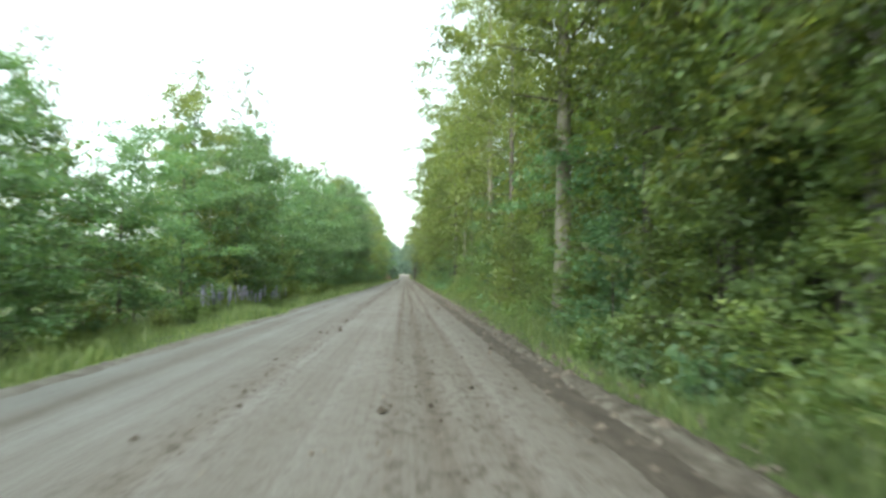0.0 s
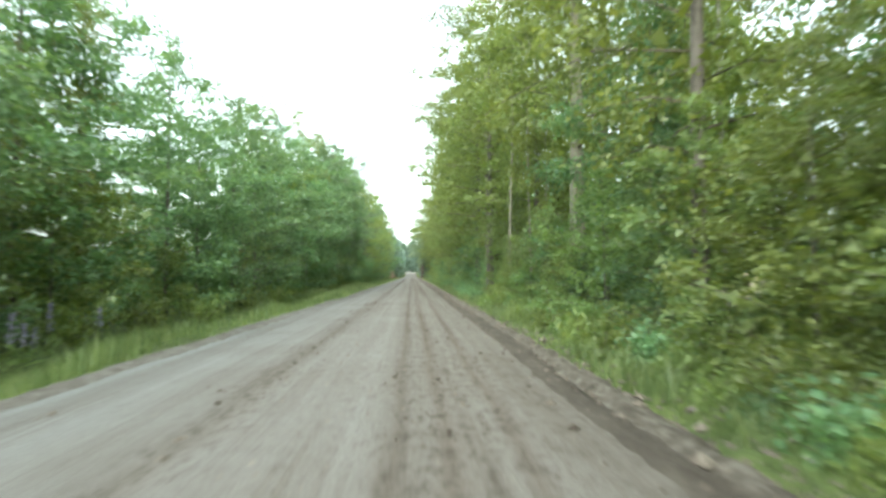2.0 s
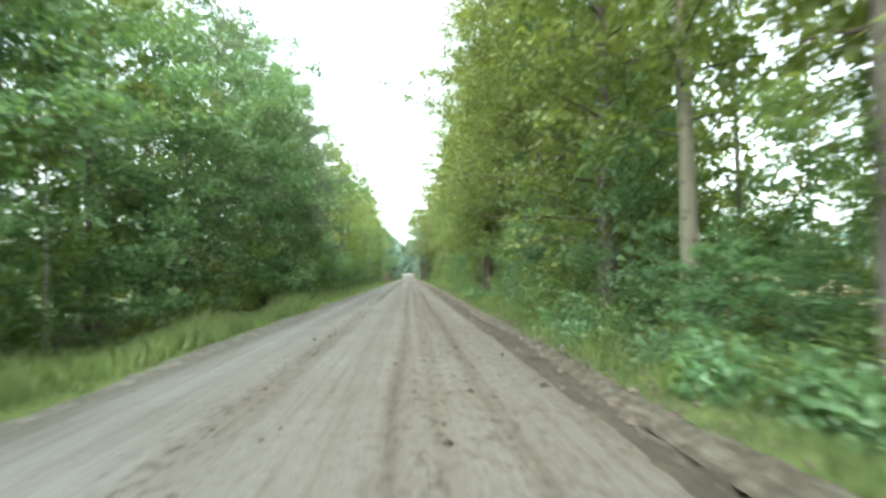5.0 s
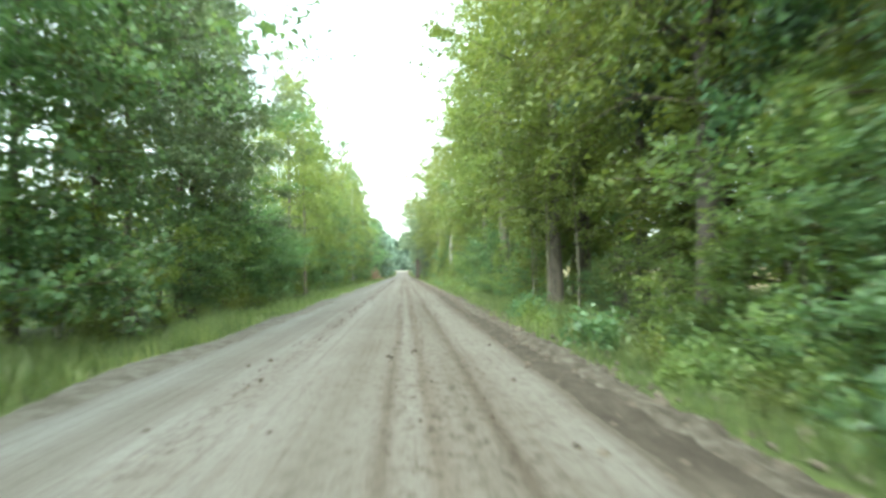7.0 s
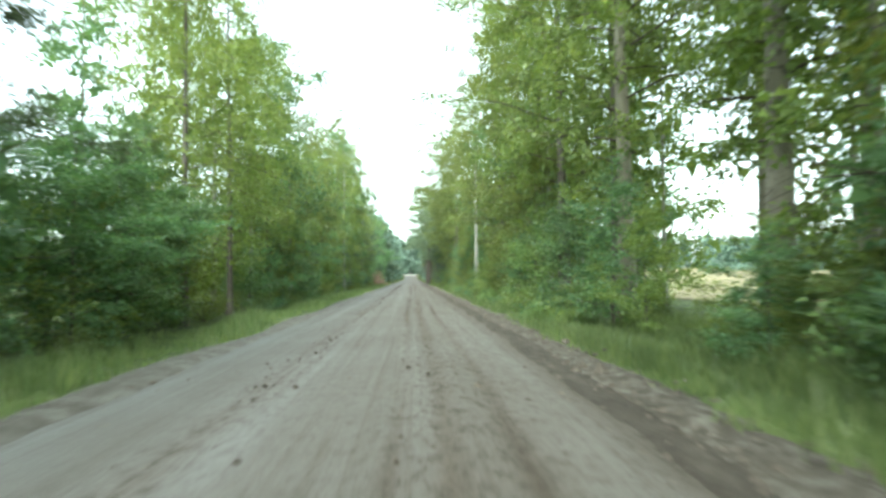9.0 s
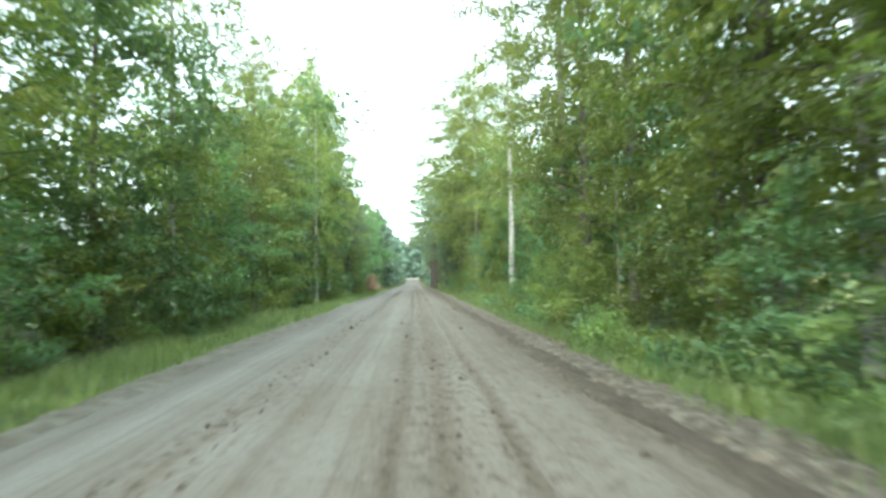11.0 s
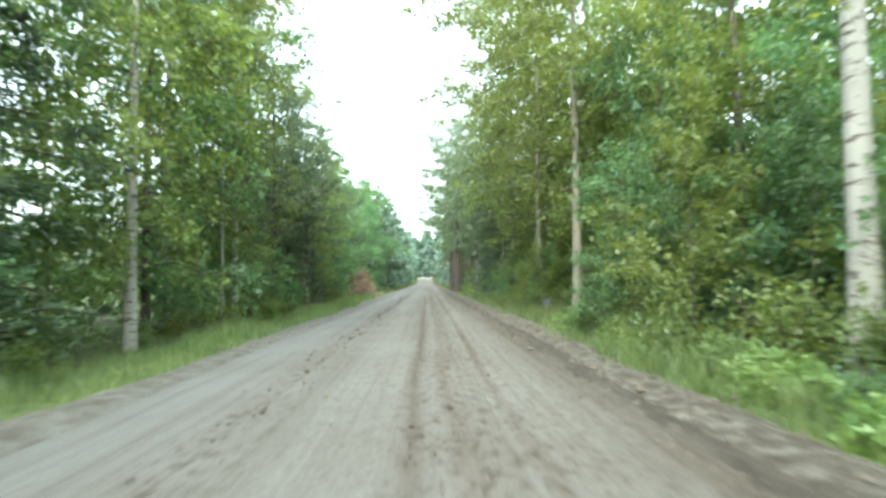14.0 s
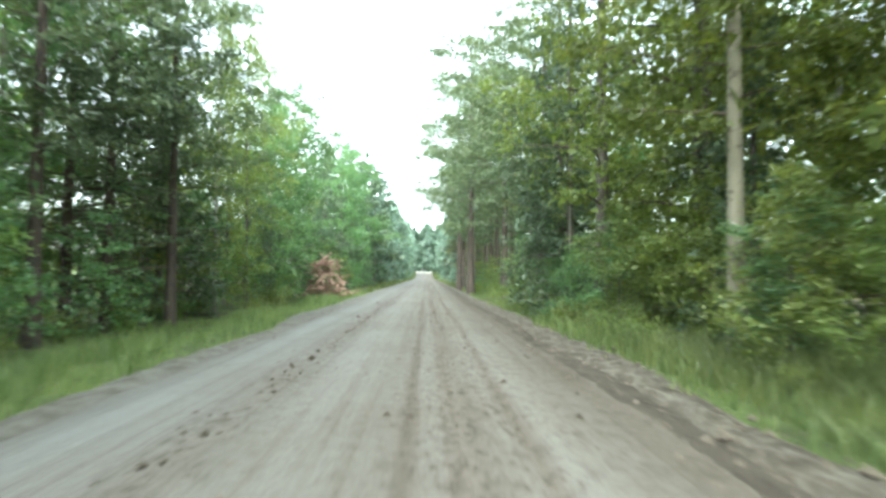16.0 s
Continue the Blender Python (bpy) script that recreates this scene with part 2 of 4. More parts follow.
def tube(points, radii, sides=7):
    """A tapered, closed-ended tube along points."""
    pts, rad = np.asarray(points, float), np.asarray(radii, float)
    n = len(pts)
    d = np.gradient(pts, axis=0)
    d /= np.linalg.norm(d, axis=1, keepdims=True) + 1e-9
    ref = np.where(np.abs(d[:, 2:3]) > 0.9, [[1.0, 0, 0]], [[0, 0, 1.0]])
    u = np.cross(d, ref)
    u /= np.linalg.norm(u, axis=1, keepdims=True) + 1e-9
    w = np.cross(d, u)
    a = np.linspace(0, 2 * np.pi, sides, endpoint=False)
    v = pts[:, None] + rad[:, None, None] * (np.cos(a)[None, :, None] * u[:, None] + np.sin(a)[None, :, None] * w[:, None])
    i, j = np.meshgrid(np.arange(n - 1), np.arange(sides), indexing="ij")
    k = (j + 1) % sides
    f = np.stack([i * sides + j, i * sides + k, (i + 1) * sides + k, (i + 1) * sides + j], -1).reshape(-1, 4)
    return v.reshape(-1, 3), f


def joined(pieces):
    vs, fs, base = [], [], 0
    for v, f in pieces:
        vs.append(v)
        fs.append(f + base)
        base += len(v)
    return np.concatenate(vs), np.concatenate(fs)


def leaf_cards(rng, centres, length, width, droop=0.0, flat=0.0):
    """One folded, pointed blade of four corners at each centre."""
    n = len(centres)
    d = rng.normal(size=(n, 3))
    d[:, 2] = d[:, 2] * (1 - flat) - droop
    d /= np.linalg.norm(d, axis=1, keepdims=True) + 1e-9
    s = np.cross(d, rng.normal(size=(n, 3)))
    s /= np.linalg.norm(s, axis=1, keepdims=True) + 1e-9
    q = np.cross(d, s)
    ln = length * rng.uniform(0.65, 1.3, (n, 1))
    wd = width * rng.uniform(0.7, 1.25, (n, 1))
    c = np.asarray(centres)
    mid = c + d * ln * 0.42
    lift = q * wd * 0.25
    v = np.stack([c, mid + s * wd * 0.5 + lift, c + d * ln, mid - s * wd * 0.5 + lift], 1).reshape(-1, 3)
    return v, np.arange(4 * n).reshape(-1, 4)


def leaf_points(rng, centres, length, width, droop=0.0, flat=0.0):
    """One small pointed blade of three corners at each centre, for crowns of many leaves; flat: how level the blades lie."""
    n = len(centres)
    d = rng.normal(size=(n, 3))
    d[:, 2] = d[:, 2] * (1 - 0.6 * flat) - droop
    d /= np.linalg.norm(d, axis=1, keepdims=True) + 1e-9
    s = np.cross(d, rng.normal(size=(n, 3)) + [0, 0, 2.0 * flat])
    s /= np.linalg.norm(s, axis=1, keepdims=True) + 1e-9
    ln = length * rng.uniform(0.6, 1.35, (n, 1))
    wd = width * rng.uniform(0.6, 1.3, (n, 1))
    c = np.asarray(centres)
    v = np.stack([c + s * wd * 0.5, c + d * ln, c - s * wd * 0.5], 1).reshape(-1, 3)
    return v, np.arange(3 * n).reshape(-1, 3)


def far_rise(y):
    """The road climbs a little before the wood that closes it."""
    return 0.0006 * np.clip(np.asarray(y, float) - 325, 0, 70) ** 2


def ground_z(x, y):
    """Height of the natural ground: verges, shallow ditches, a wood on both sides, fields that rise gently."""
    x, y = np.asarray(x, float), np.asarray(y, float)
    a = np.abs(x + 0.9)
    z = -0.07 - 0.22 * np.exp(-((a - 5.0) / 1.1) ** 2) - 0.16 * np.exp(-((a / 3.1) ** 10))
    z = z + 0.05 * np.sin(x * 0.9 + y * 0.35) * ((a > 3.2) & (a < 12)) + 0.04 * np.sin(y * 0.8 - x * 0.5) * ((a > 3.6) & (a < 12))
    z = z + 0.012 * np.clip(x - 14, 0, 150)
    return z + 0.01 * np.clip(-x - 20, 0, 150) + far_rise(y)


def left_edge(y):
    return np.interp(y, [-20, 6, 25, 43, 70, 90, 160, 400], [-4.2, -4.1, -3.85, -3.65, -3.45, -3.35, -3.35, -3.4])


def right_edge(y):
    return np.interp(y, [-20, 6, 43, 70, 90, 130, 400], [1.7, 1.72, 1.78, 1.85, 1.98, 2.1, 2.1])


# ---------------------------------------------------------------- ground, road, fields
rng = np.random.default_rng(3)


def sheet(name, xs, ys, zfun, mat, smooth=True):
    X, Y = np.meshgrid(xs, ys)
    if X.shape != (len(ys), len(xs)):
        raise ValueError(name)
    v = np.stack([X, Y, zfun(X, Y)], -1).reshape(-1, 3)
    w = len(xs)
    i, j = np.meshgrid(np.arange(len(ys) - 1), np.arange(w - 1), indexing="ij")
    f = np.stack([i * w + j, i * w + j + 1, (i + 1) * w + j + 1, (i + 1) * w + j], -1).reshape(-1, 4)
    return new(name, mesh_of(name, v, f, mat, smooth))


gx = np.concatenate([[-3000, -900, -300, -170, -100, -60, -40, -28, -20], np.arange(-15, 15.1, 0.5), [20, 28, 40, 60, 100, 164, 300, 900, 3000]])
gy = np.concatenate([[-3000, -800, -250, -100, -50, -25], np.arange(-15, 230, 1.0), np.arange(230, 420, 6.0), [450, 600, 900, 1600, 3500]])
ground = sheet("ground", gx, gy, ground_z, FLOOR)
tagged(ground, "mossy green forest floor and verge beside the road", "ground", kind="structure")


def road_strip():
    ys = np.concatenate([np.arange(-14, 175, 0.33), np.arange(175, 392, 1.5)])
    us = np.linspace(0, 1, 64)
    L, R = left_edge(ys), right_edge(ys)
    wob = 0.10 * np.sin(ys * 0.43) + 0.06 * np.sin(ys * 1.31 + 1) + 0.05 * rng.normal(size=len(ys))
    wob2 = 0.08 * np.sin(ys * 0.37 + 2) + 0.05 * np.sin(ys * 1.13) + 0.05 * rng.normal(size=len(ys))
    L, R = L + wob, R + wob2
    X = L[:, None] + (R - L)[:, None] * us[None]
    Y = np.repeat(ys[:, None], len(us), 1)
    camber = 0.05 * (1 - (2 * us - 1) ** 2)
    z = np.repeat(camber[None], len(ys), 0) - 0.05
    for cx, dep, wd in ((-0.13, 0.016, 0.09), (0.25, 0.014, 0.14), (0.76, 0.015, 0.09), (-1.65, 0.016, 0.2), (-3.2, 0.014, 0.22), (1.72, 0.014, 0.12)):
        drift = 0.03 * np.sin(Y * 0.11 + cx * 7)
        z -= dep * np.exp(-((X - cx - drift) / wd) ** 2)
        z += 0.6 * dep * np.exp(-((X - cx - drift - 1.7 * wd) / (0.6 * wd)) ** 2)
    z += 0.006 * np.sin(Y * 2.1 + X * 3) * np.sin(X * 5.1 + 0.3 * Y) + rng.normal(scale=0.0022, size=z.shape)
    z[:, 0] = z[:, -1] = -0.13
    z += far_rise(Y)
    v = np.stack([X, Y, z], -1).reshape(-1, 3)
    w = len(us)
    i, j = np.meshgrid(np.arange(len(ys) - 1), np.arange(w - 1), indexing="ij")
    f = np.stack([i * w + j, i * w + j + 1, (i + 1) * w + j + 1, (i + 1) * w + j], -1).reshape(-1, 4)
    return new("road", mesh_of("road", v, f, GRAVEL, True))


tagged(road_strip(), "grey-brown gravel road with wheel tracks, dry and dusty", "road", kind="structure")


def shoulder(name, edge, side, start, widths, ridge, seed, mat, rough=0.007):
    """A strip of loose soil graded off the road along one edge: ridge is how high it lies heaped, with lumps of several sizes."""
    r = np.random.default_rng(seed)
    ys = np.concatenate([np.arange(-14, 172, 0.12), np.arange(172, 392, 2.0)])
    us = np.linspace(0, 1, 14)
    slow = np.convolve(r.normal(size=len(ys) + 60), np.hanning(61) / 5.5, "valid")
    wide = np.interp(ys, *widths) * (1 + 0.16 * slow) + 0.04 * r.normal(size=len(ys))
    X = edge(ys)[:, None] + side * (us[None] * wide[:, None] + start)
    Y = np.repeat(ys[:, None], len(us), 1)
    lumps = r.normal(size=X.shape)
    for k in range(2):
        lumps = (lumps + np.roll(lumps, 1, 0) + np.roll(lumps, -1, 0) + np.roll(lumps, 1, 1) + np.roll(lumps, -1, 1)) / 3
    z = -0.035 + ridge * np.sin(us * np.pi)[None] * (0.9 + 0.25 * slow[:, None]) + rough * lumps * np.sin(us * np.pi)[None] + r.normal(scale=0.004, size=X.shape)
    z -= 0.10 * (us[None] ** 4) + 0.05 * ((1 - us[None]) ** 6)
    z += far_rise(Y)
    v = np.stack([X, Y, z], -1).reshape(-1, 3)
    w = len(us)
    i, j = np.meshgrid(np.arange(len(ys) - 1), np.arange(w - 1), indexing="ij")
    f = np.stack([i * w + j, i * w + j + 1, (i + 1) * w + j + 1, (i + 1) * w + j], -1).reshape(-1, 4)
    return new(name, mesh_of(name, v, f, mat, True))


tagged(shoulder("road_shoulder", right_edge, 1, -0.3, ([-20, 400], [0.62, 0.62]), 0.018, 5, SHOULDER),
       "dark damp soil strip along the road edge", "shoulder", kind="structure")
tagged(shoulder("road_shoulder", right_edge, 1, 0.12, ([-20, 10, 45, 75, 95, 130, 150, 400], [0.42, 0.42, 0.55, 0.55, 0.85, 0.85, 0.8, 0.5]), 0.032, 6, RUBBLE, 0.02),
       "brown ridge of graded soil, turf and stones by the road", "shoulder", kind="structure")
tagged(shoulder("road_shoulder", left_edge, -1, -0.25, ([-20, 60, 80, 400], [0.55, 0.6, 0.9, 0.6]), 0.025, 8, LOOSE_GRAVEL),
       "pale loose gravel along the grassy road edge", "shoulder", kind="structure")

field = sheet("field", np.array([13.0, 16, 20, 28, 40, 60, 100, 158]), np.arange(10, 420, 10.0), lambda x, y: ground_z(x, y) + 0.06, CROP)
tagged(field, "pale ripening grain field beyond the trees", "field", kind="structure")
meadow = sheet("field", np.array([-150.0, -100, -60, -40, -28, -20]), np.arange(-20, 420, 10.0), lambda x, y: ground_z(x, y) + 0.05, FLOOR)
tagged(meadow, "open green meadow beyond the roadside wood", "field", kind="structure")


# added bright sheet: its pale colour stands for sky light on the road's end
pale = sheet("sandy_clearing", np.linspace(-4.0, 2.0, 13), np.linspace(379, 391, 13), lambda x, y: far_rise(y) + 0.03 + 0.05 * np.sin(x * 1.3 + y), SKYLIT_ROAD)
tagged(pale, "pale sheet painted as the sky-lit far end of the road", "clearing", kind="structure")


# ---------------------------------------------------------------- trees
def limb_path(r, z0, az, length, rise, sag, steps=5, bend=0.0):
    s = np.linspace(0, 1, steps)
    out = s * length * math.cos(rise)
    up = s * length * math.sin(rise) - sag * length * s ** 2
    wig = np.cumsum(r.normal(scale=0.04 * length, size=(steps, 3)), axis=0) * s[:, None]
    a = az + bend * s
    return np.stack([np.cos(a) * out, np.sin(a) * out, z0 + up], 1) + wig


# widths of a crown, from its foot to its top
PROFILES = {
    "broad": ([0, 0.12, 0.3, 0.55, 0.85, 1.0], [0.35, 0.5, 0.85, 1.0, 0.85, 0.4]),
    "tall": ([0, 0.15, 0.35, 0.65, 0.9, 1.0], [0.4, 0.65, 1.0, 0.88, 0.5, 0.15]),
    "full": ([0, 0.1, 0.3, 0.6, 0.85, 1.0], [0.7, 0.95, 1.0, 0.82, 0.5, 0.12]),
    "cone": ([0, 0.06, 0.3, 0.6, 0.85, 1.0], [0.8, 1.0, 0.8, 0.5, 0.22, 0.04]),
    "pine": ([0, 0.1, 0.4, 0.7, 0.9, 1.0], [0.5, 0.9, 1.0, 0.9, 0.6, 0.25]),
}


def make_tree(name, seed, height, radius, foot, girth, profile, leaf_mat, bark_mat, leaves, leaf, limbs,
              rise=0.6, sag=0.35, hang=0.3, spread=0.15, lean=0.02, label="", kind="tree", bare=0, twigs=8, core=1.0):
    """thing > trunk, branchwork, crown. Limbs leave the trunk, twigs the limbs, and leaves sit in sprays along the twigs.
    foot: share of the height that is bare; hang: how far the twigs hang; core: the shaded inner foliage."""
    r = np.random.default_rng(seed)
    root = new(name)
    tagged(root, label, kind)
    hs = np.linspace(0, 1, 11)
    drift = np.cumsum(r.normal(scale=lean * height / 10, size=(11, 2)), axis=0) * hs[:, None]
    axis = np.c_[drift, hs * height - 0.25 * (hs == 0)]
    rad = girth * 0.5 * (1 - 0.93 * hs) * (1 + 0.35 * np.exp(-hs * 25))
    part("trunk", mesh_of("trunk", *tube(axis, rad, 10 if leaves > 4000 else 6), bark_mat, True), root)
    xs, ws = PROFILES[profile]
    tubes, starts, ends, inner = [], [], [], []
    grid = np.linspace(0, 1, 5)
    for i in range(limbs):
        u = (i + 0.5 * r.random()) / limbs
        h = foot + (0.97 - foot) * u
        w = max(0.25, radius * np.interp(u, xs, ws) * r.choice([0.55, 0.8, 1.0, 1.15, 1.3]) * r.uniform(0.85, 1.1))
        az = i * 2.4 + r.normal(scale=0.35)
        base = np.array([np.interp(h, hs, axis[:, 0]), np.interp(h, hs, axis[:, 1]), h * height])
        ri = rise * r.uniform(0.6, 1.3) * (0.6 + 0.7 * u)
        p = limb_path(r, 0, az, w, ri, sag * r.uniform(0.5, 1.3), bend=r.normal(scale=0.3)) + base
        p[:, 2] = np.minimum(p[:, 2], height * 0.99)
        g = max(0.007, np.interp(h, hs, rad) * 0.27)
        tubes.append(tube(p[[0, 2, 4]], np.linspace(g, 0.006, 3), 5 if girth > 0.3 else 3))
        k = max(3, int(twigs * (0.45 + 0.75 * w / radius)))
        s = np.append(r.uniform(0.12, 1.0, k - 1) ** 0.8, 1.0)
        b = np.stack([np.interp(s, grid, p[:, q]) for q in range(3)], 1)
        way = (p[4] - p[0]) / (np.linalg.norm(p[4] - p[0]) + 1e-9)
        d = 0.75 * way + r.normal(size=(k, 3)) * [0.75, 0.75, 0.42]
        d /= np.linalg.norm(d, axis=1, keepdims=True)
        long = np.clip((0.22 + 0.38 * (1 - s)) * w * r.uniform(0.5, 1.25, k), 0.16, 1.5)
        e = b + d * long[:, None]
        e[:, 2] -= hang * long * r.uniform(0.3, 1.2, k)
        starts.append(b)
        ends.append(e)
        for q in range(0, k, 3 if leaves > 4000 else 6):
            tubes.append(tube([b[q], 0.5 * (b[q] + e[q]) + [0, 0, 0.12 * hang * long[q]], e[q]], [max(0.005, g * 0.3), 0.005, 0.003], 3))
        m = max(1, int(core * leaves / limbs / 32 * (0.4 + w / radius)))
        t = r.uniform(0.0, 0.62, m)
        if u < 0.86:
            inner.append(np.stack([np.interp(t, grid, p[:, q]) for q in range(3)], 1) + r.normal(size=(m, 3)) * 0.08 * radius)
    for i in range(bare):                    # dead limbs below the crown
        h = foot * r.uniform(0.25, 1.0)
        p = limb_path(r, h * height, i * 2.4 + r.normal(scale=0.5), r.uniform(0.6, 1.9), r.uniform(-0.3, 0.3), 0.15)
        p[:, :2] += [np.interp(h, hs, axis[:, 0]), np.interp(h, hs, axis[:, 1])]
        tubes.append(tube(p, np.linspace(0.018, 0.005, 5), 4))
        tubes.append(tube([p[2], p[3] + r.normal(scale=0.25, size=3)], [0.009, 0.004], 3))
    part("branchwork", mesh_of("branchwork", *joined(tubes), BARK_TWIG, True), root, "thin dark branches")["kind"] = "stuff"
    b, e = np.concatenate(starts), np.concatenate(ends)
    long = np.linalg.norm(e - b, axis=1) + 0.12
    lush = long * r.choice([0.35, 0.8, 1.0, 1.4], len(long))
    at = r.choice(len(b), leaves, p=lush / lush.sum())
    f = r.random(leaves) ** 0.65
    c = b[at] + (e - b)[at] * f[:, None] + r.normal(size=(leaves, 3)) * spread * (0.55 + 0.6 * f[:, None]) * [1, 1, 0.7]
    c[:, 2] -= hang * long[at] * 0.35 * f ** 2
    c = c[(c[:, 2] > 0.15) & ((height < 8) | (c[:, 2] > 3.4) | (np.hypot(c[:, 0], c[:, 1]) < 2.0))]
    deep = np.concatenate(inner)
    deep = deep[deep[:, 2] > 0.3]
    v, fc = joined([leaf_points(r, c, leaf[0], leaf[1], 0.35 * hang, 0.35), leaf_points(r, deep, 2.3 * leaf[0], 2.1 * leaf[1], 0.3, 0.1)])
    part("crown", mesh_of("crown", v, fc, leaf_mat), root)
    return root


def tree_kinds():
    k = {}
    # name: list of built originals
    k["birch"] = [make_tree("birch_tree", 10 + i, 17.0, 3.3, f, 0.24, "tall", LEAF_BIRCH, (BARK_BIRCH, BARK_GREY, BARK_BIRCH)[i], 19000, (0.105, 0.082), 56, 0.75, 0.5, 0.75, 0.15,
                            label=("tall birch with white bark and hanging light-green foliage", "tall birch with dark lower bark and hanging light-green foliage",
                                   "tall birch with white bark and hanging light-green foliage")[i], twigs=9) for i, f in enumerate((0.09, 0.11, 0.16))]
    k["aspen"] = [make_tree("aspen_tree", 20 + i, 19.0, 3.8, f, 0.36 if i < 2 else 0.42, "broad", LEAF_ASPEN, BARK_GREY if i < 2 else BARK_ASPEN, 20000, (0.112, 0.098), 54, 0.55, 0.25, 0.25, 0.17,
                            label="tall aspen with a dark shaded trunk and dense green crown" if i < 2 else "tall aspen with a pale grey-beige trunk and dense green crown", bare=0 if i < 2 else 2, twigs=9)
                  for i, f in enumerate((0.11, 0.13, 0.26, 0.17))]
    k["aspen"].append(make_tree("aspen_tree", 25, 19.0, 3.3, 0.2, 0.27, "tall", LEAF_ASPEN, BARK_ASPEN, 18000, (0.112, 0.098), 50, 0.6, 0.25, 0.3, 0.17, 0.012,
                                label="slender aspen with a pale beige trunk and light-green crown", twigs=9))
    k["open"] = [make_tree("birch_tree", 110, 17.0, 4.3, 0.3, 0.33, "broad", LEAF_BIRCH, BARK_BIRCH, 6500, (0.105, 0.08), 26, 0.75, 0.75, 0.9, 0.13, 0.012,
                           label="old white-barked birch with thin hanging branches", twigs=11, core=0.0)]
    k["alder"] = [make_tree("alder_tree", 30 + i, 10.0, 2.7, 0.03, 0.15, "full", LEAF_ALDER, BARK_GREY, 15000, (0.108, 0.088), 46, 0.6, 0.25, 0.12, 0.17,
                            label="bushy grey alder leafy down to the ground") for i in range(4)]
    k["back"] = [make_tree("birch_tree", 40 + i, 15.0, 3.0, 0.03, 0.17, "full", (LEAF_BIRCH, LEAF_ALDER, LEAF_ASPEN)[i], (BARK_BIRCH, BARK_GREY, BARK_ASPEN)[i], 5200, (0.19, 0.145), 34, 0.7, 0.4, 0.4, 0.22,
                           label="slender leafy tree standing in the second row of the wood", twigs=6) for i in range(3)]
    k["pine"] = [make_tree("pine_tree", 50 + i, 16.0, 2.7, 0.25, 0.30, "pine", LEAF_PINE, BARK_PINE, 12000, (0.19, 0.055), 40, 0.3, 0.1, -0.1, 0.16,
                           label="dark-needled pine with grey-brown bark and dead lower twigs", bare=18, core=0.7) for i in range(2)]
    k["pine"].append(make_tree("pine_tree", 55, 16.0, 3.0, 0.14, 0.27, "full", LEAF_PINE, BARK_PINE, 14000, (0.19, 0.055), 46, 0.3, 0.15, -0.1, 0.16,
                               label="young dark-needled pine with branches low over the verge", bare=3, core=0.8))
    k["spruce"] = [make_tree("spruce_tree", 60 + i, 14.0, 2.4, 0.02, 0.24, "cone", LEAF_SPRUCE, BARK_GREY, 11000, (0.18, 0.065), 60, -0.1, 0.12, 0.3, 0.14,
                             label="dark green spruce with drooping branches to the ground") for i in range(2)]
    k["deadwood"] = [make_tree("spruce_tree", 64, 14.0, 2.4, 0.34, 0.24, "cone", LEAF_SPRUCE, BARK_PINE, 8000, (0.18, 0.065), 44, -0.1, 0.12, 0.3, 0.14,
                               label="shaded spruce with bare brown dead lower branches", bare=90)]
    k["sapling"] = [make_tree(("birch_sapling", "alder_sapling", "aspen_sapling")[i], 80 + i, 5.0, 1.6, 0.02, 0.06, "full", (LEAF_BIRCH, LEAF_ALDER, LEAF_SHRUB)[i], BARK_GREY, 5200, (0.088, 0.068), 26, 0.8, 0.2, 0.15, 0.13,
                              label="young leafy tree at the edge of the wood", kind="sapling", twigs=6) for i in range(3)]
    k["undergrowth"] = [make_tree(("birch_sapling", "alder_sapling", "aspen_sapling")[i], 84 + i, 5.0, 1.7, 0.02, 0.06, "full", (LEAF_BIRCH, LEAF_ALDER, LEAF_SHRUB)[i], BARK_GREY, 2000, (0.138, 0.105), 18, 0.8, 0.2, 0.15, 0.16,
                                  label="young leafy tree in the shade of the wood", kind="sapling", twigs=5) for i in range(3)]
    k["pole"] = [make_tree("slender_birch", 120 + i, 9.0, 1.5, 0.4, 0.085, "tall", LEAF_BIRCH, (BARK_BIRCH, BARK_ASPEN)[i], 2800, (0.105, 0.08), 20, 0.8, 0.4, 0.5, 0.14, 0.05,
                           label="slender young tree with a thin pale bare stem", twigs=6, core=0.4) for i in range(2)]
    # birch and pine leaves here carry the painted haze
    k["far"] = [make_tree(("birch_tree", "spruce_tree", "pine_tree")[i], 70 + i, 15.0, 3.0, 0.03, 0.2, ("tall", "cone", "full")[i], (LEAF_HAZED, LEAF_SPRUCE, LEAF_HAZED)[i], (BARK_BIRCH, BARK_GREY, BARK_PINE)[i], 1600, (0.5, 0.34), 22, 0.4, 0.25, 0.3, 0.3,
                          label="coarse tree for the far avenue and the unseen stretch behind the start", twigs=5, core=0.4) for i in range(3)]
    return k


KINDS = tree_kinds()
used = set()


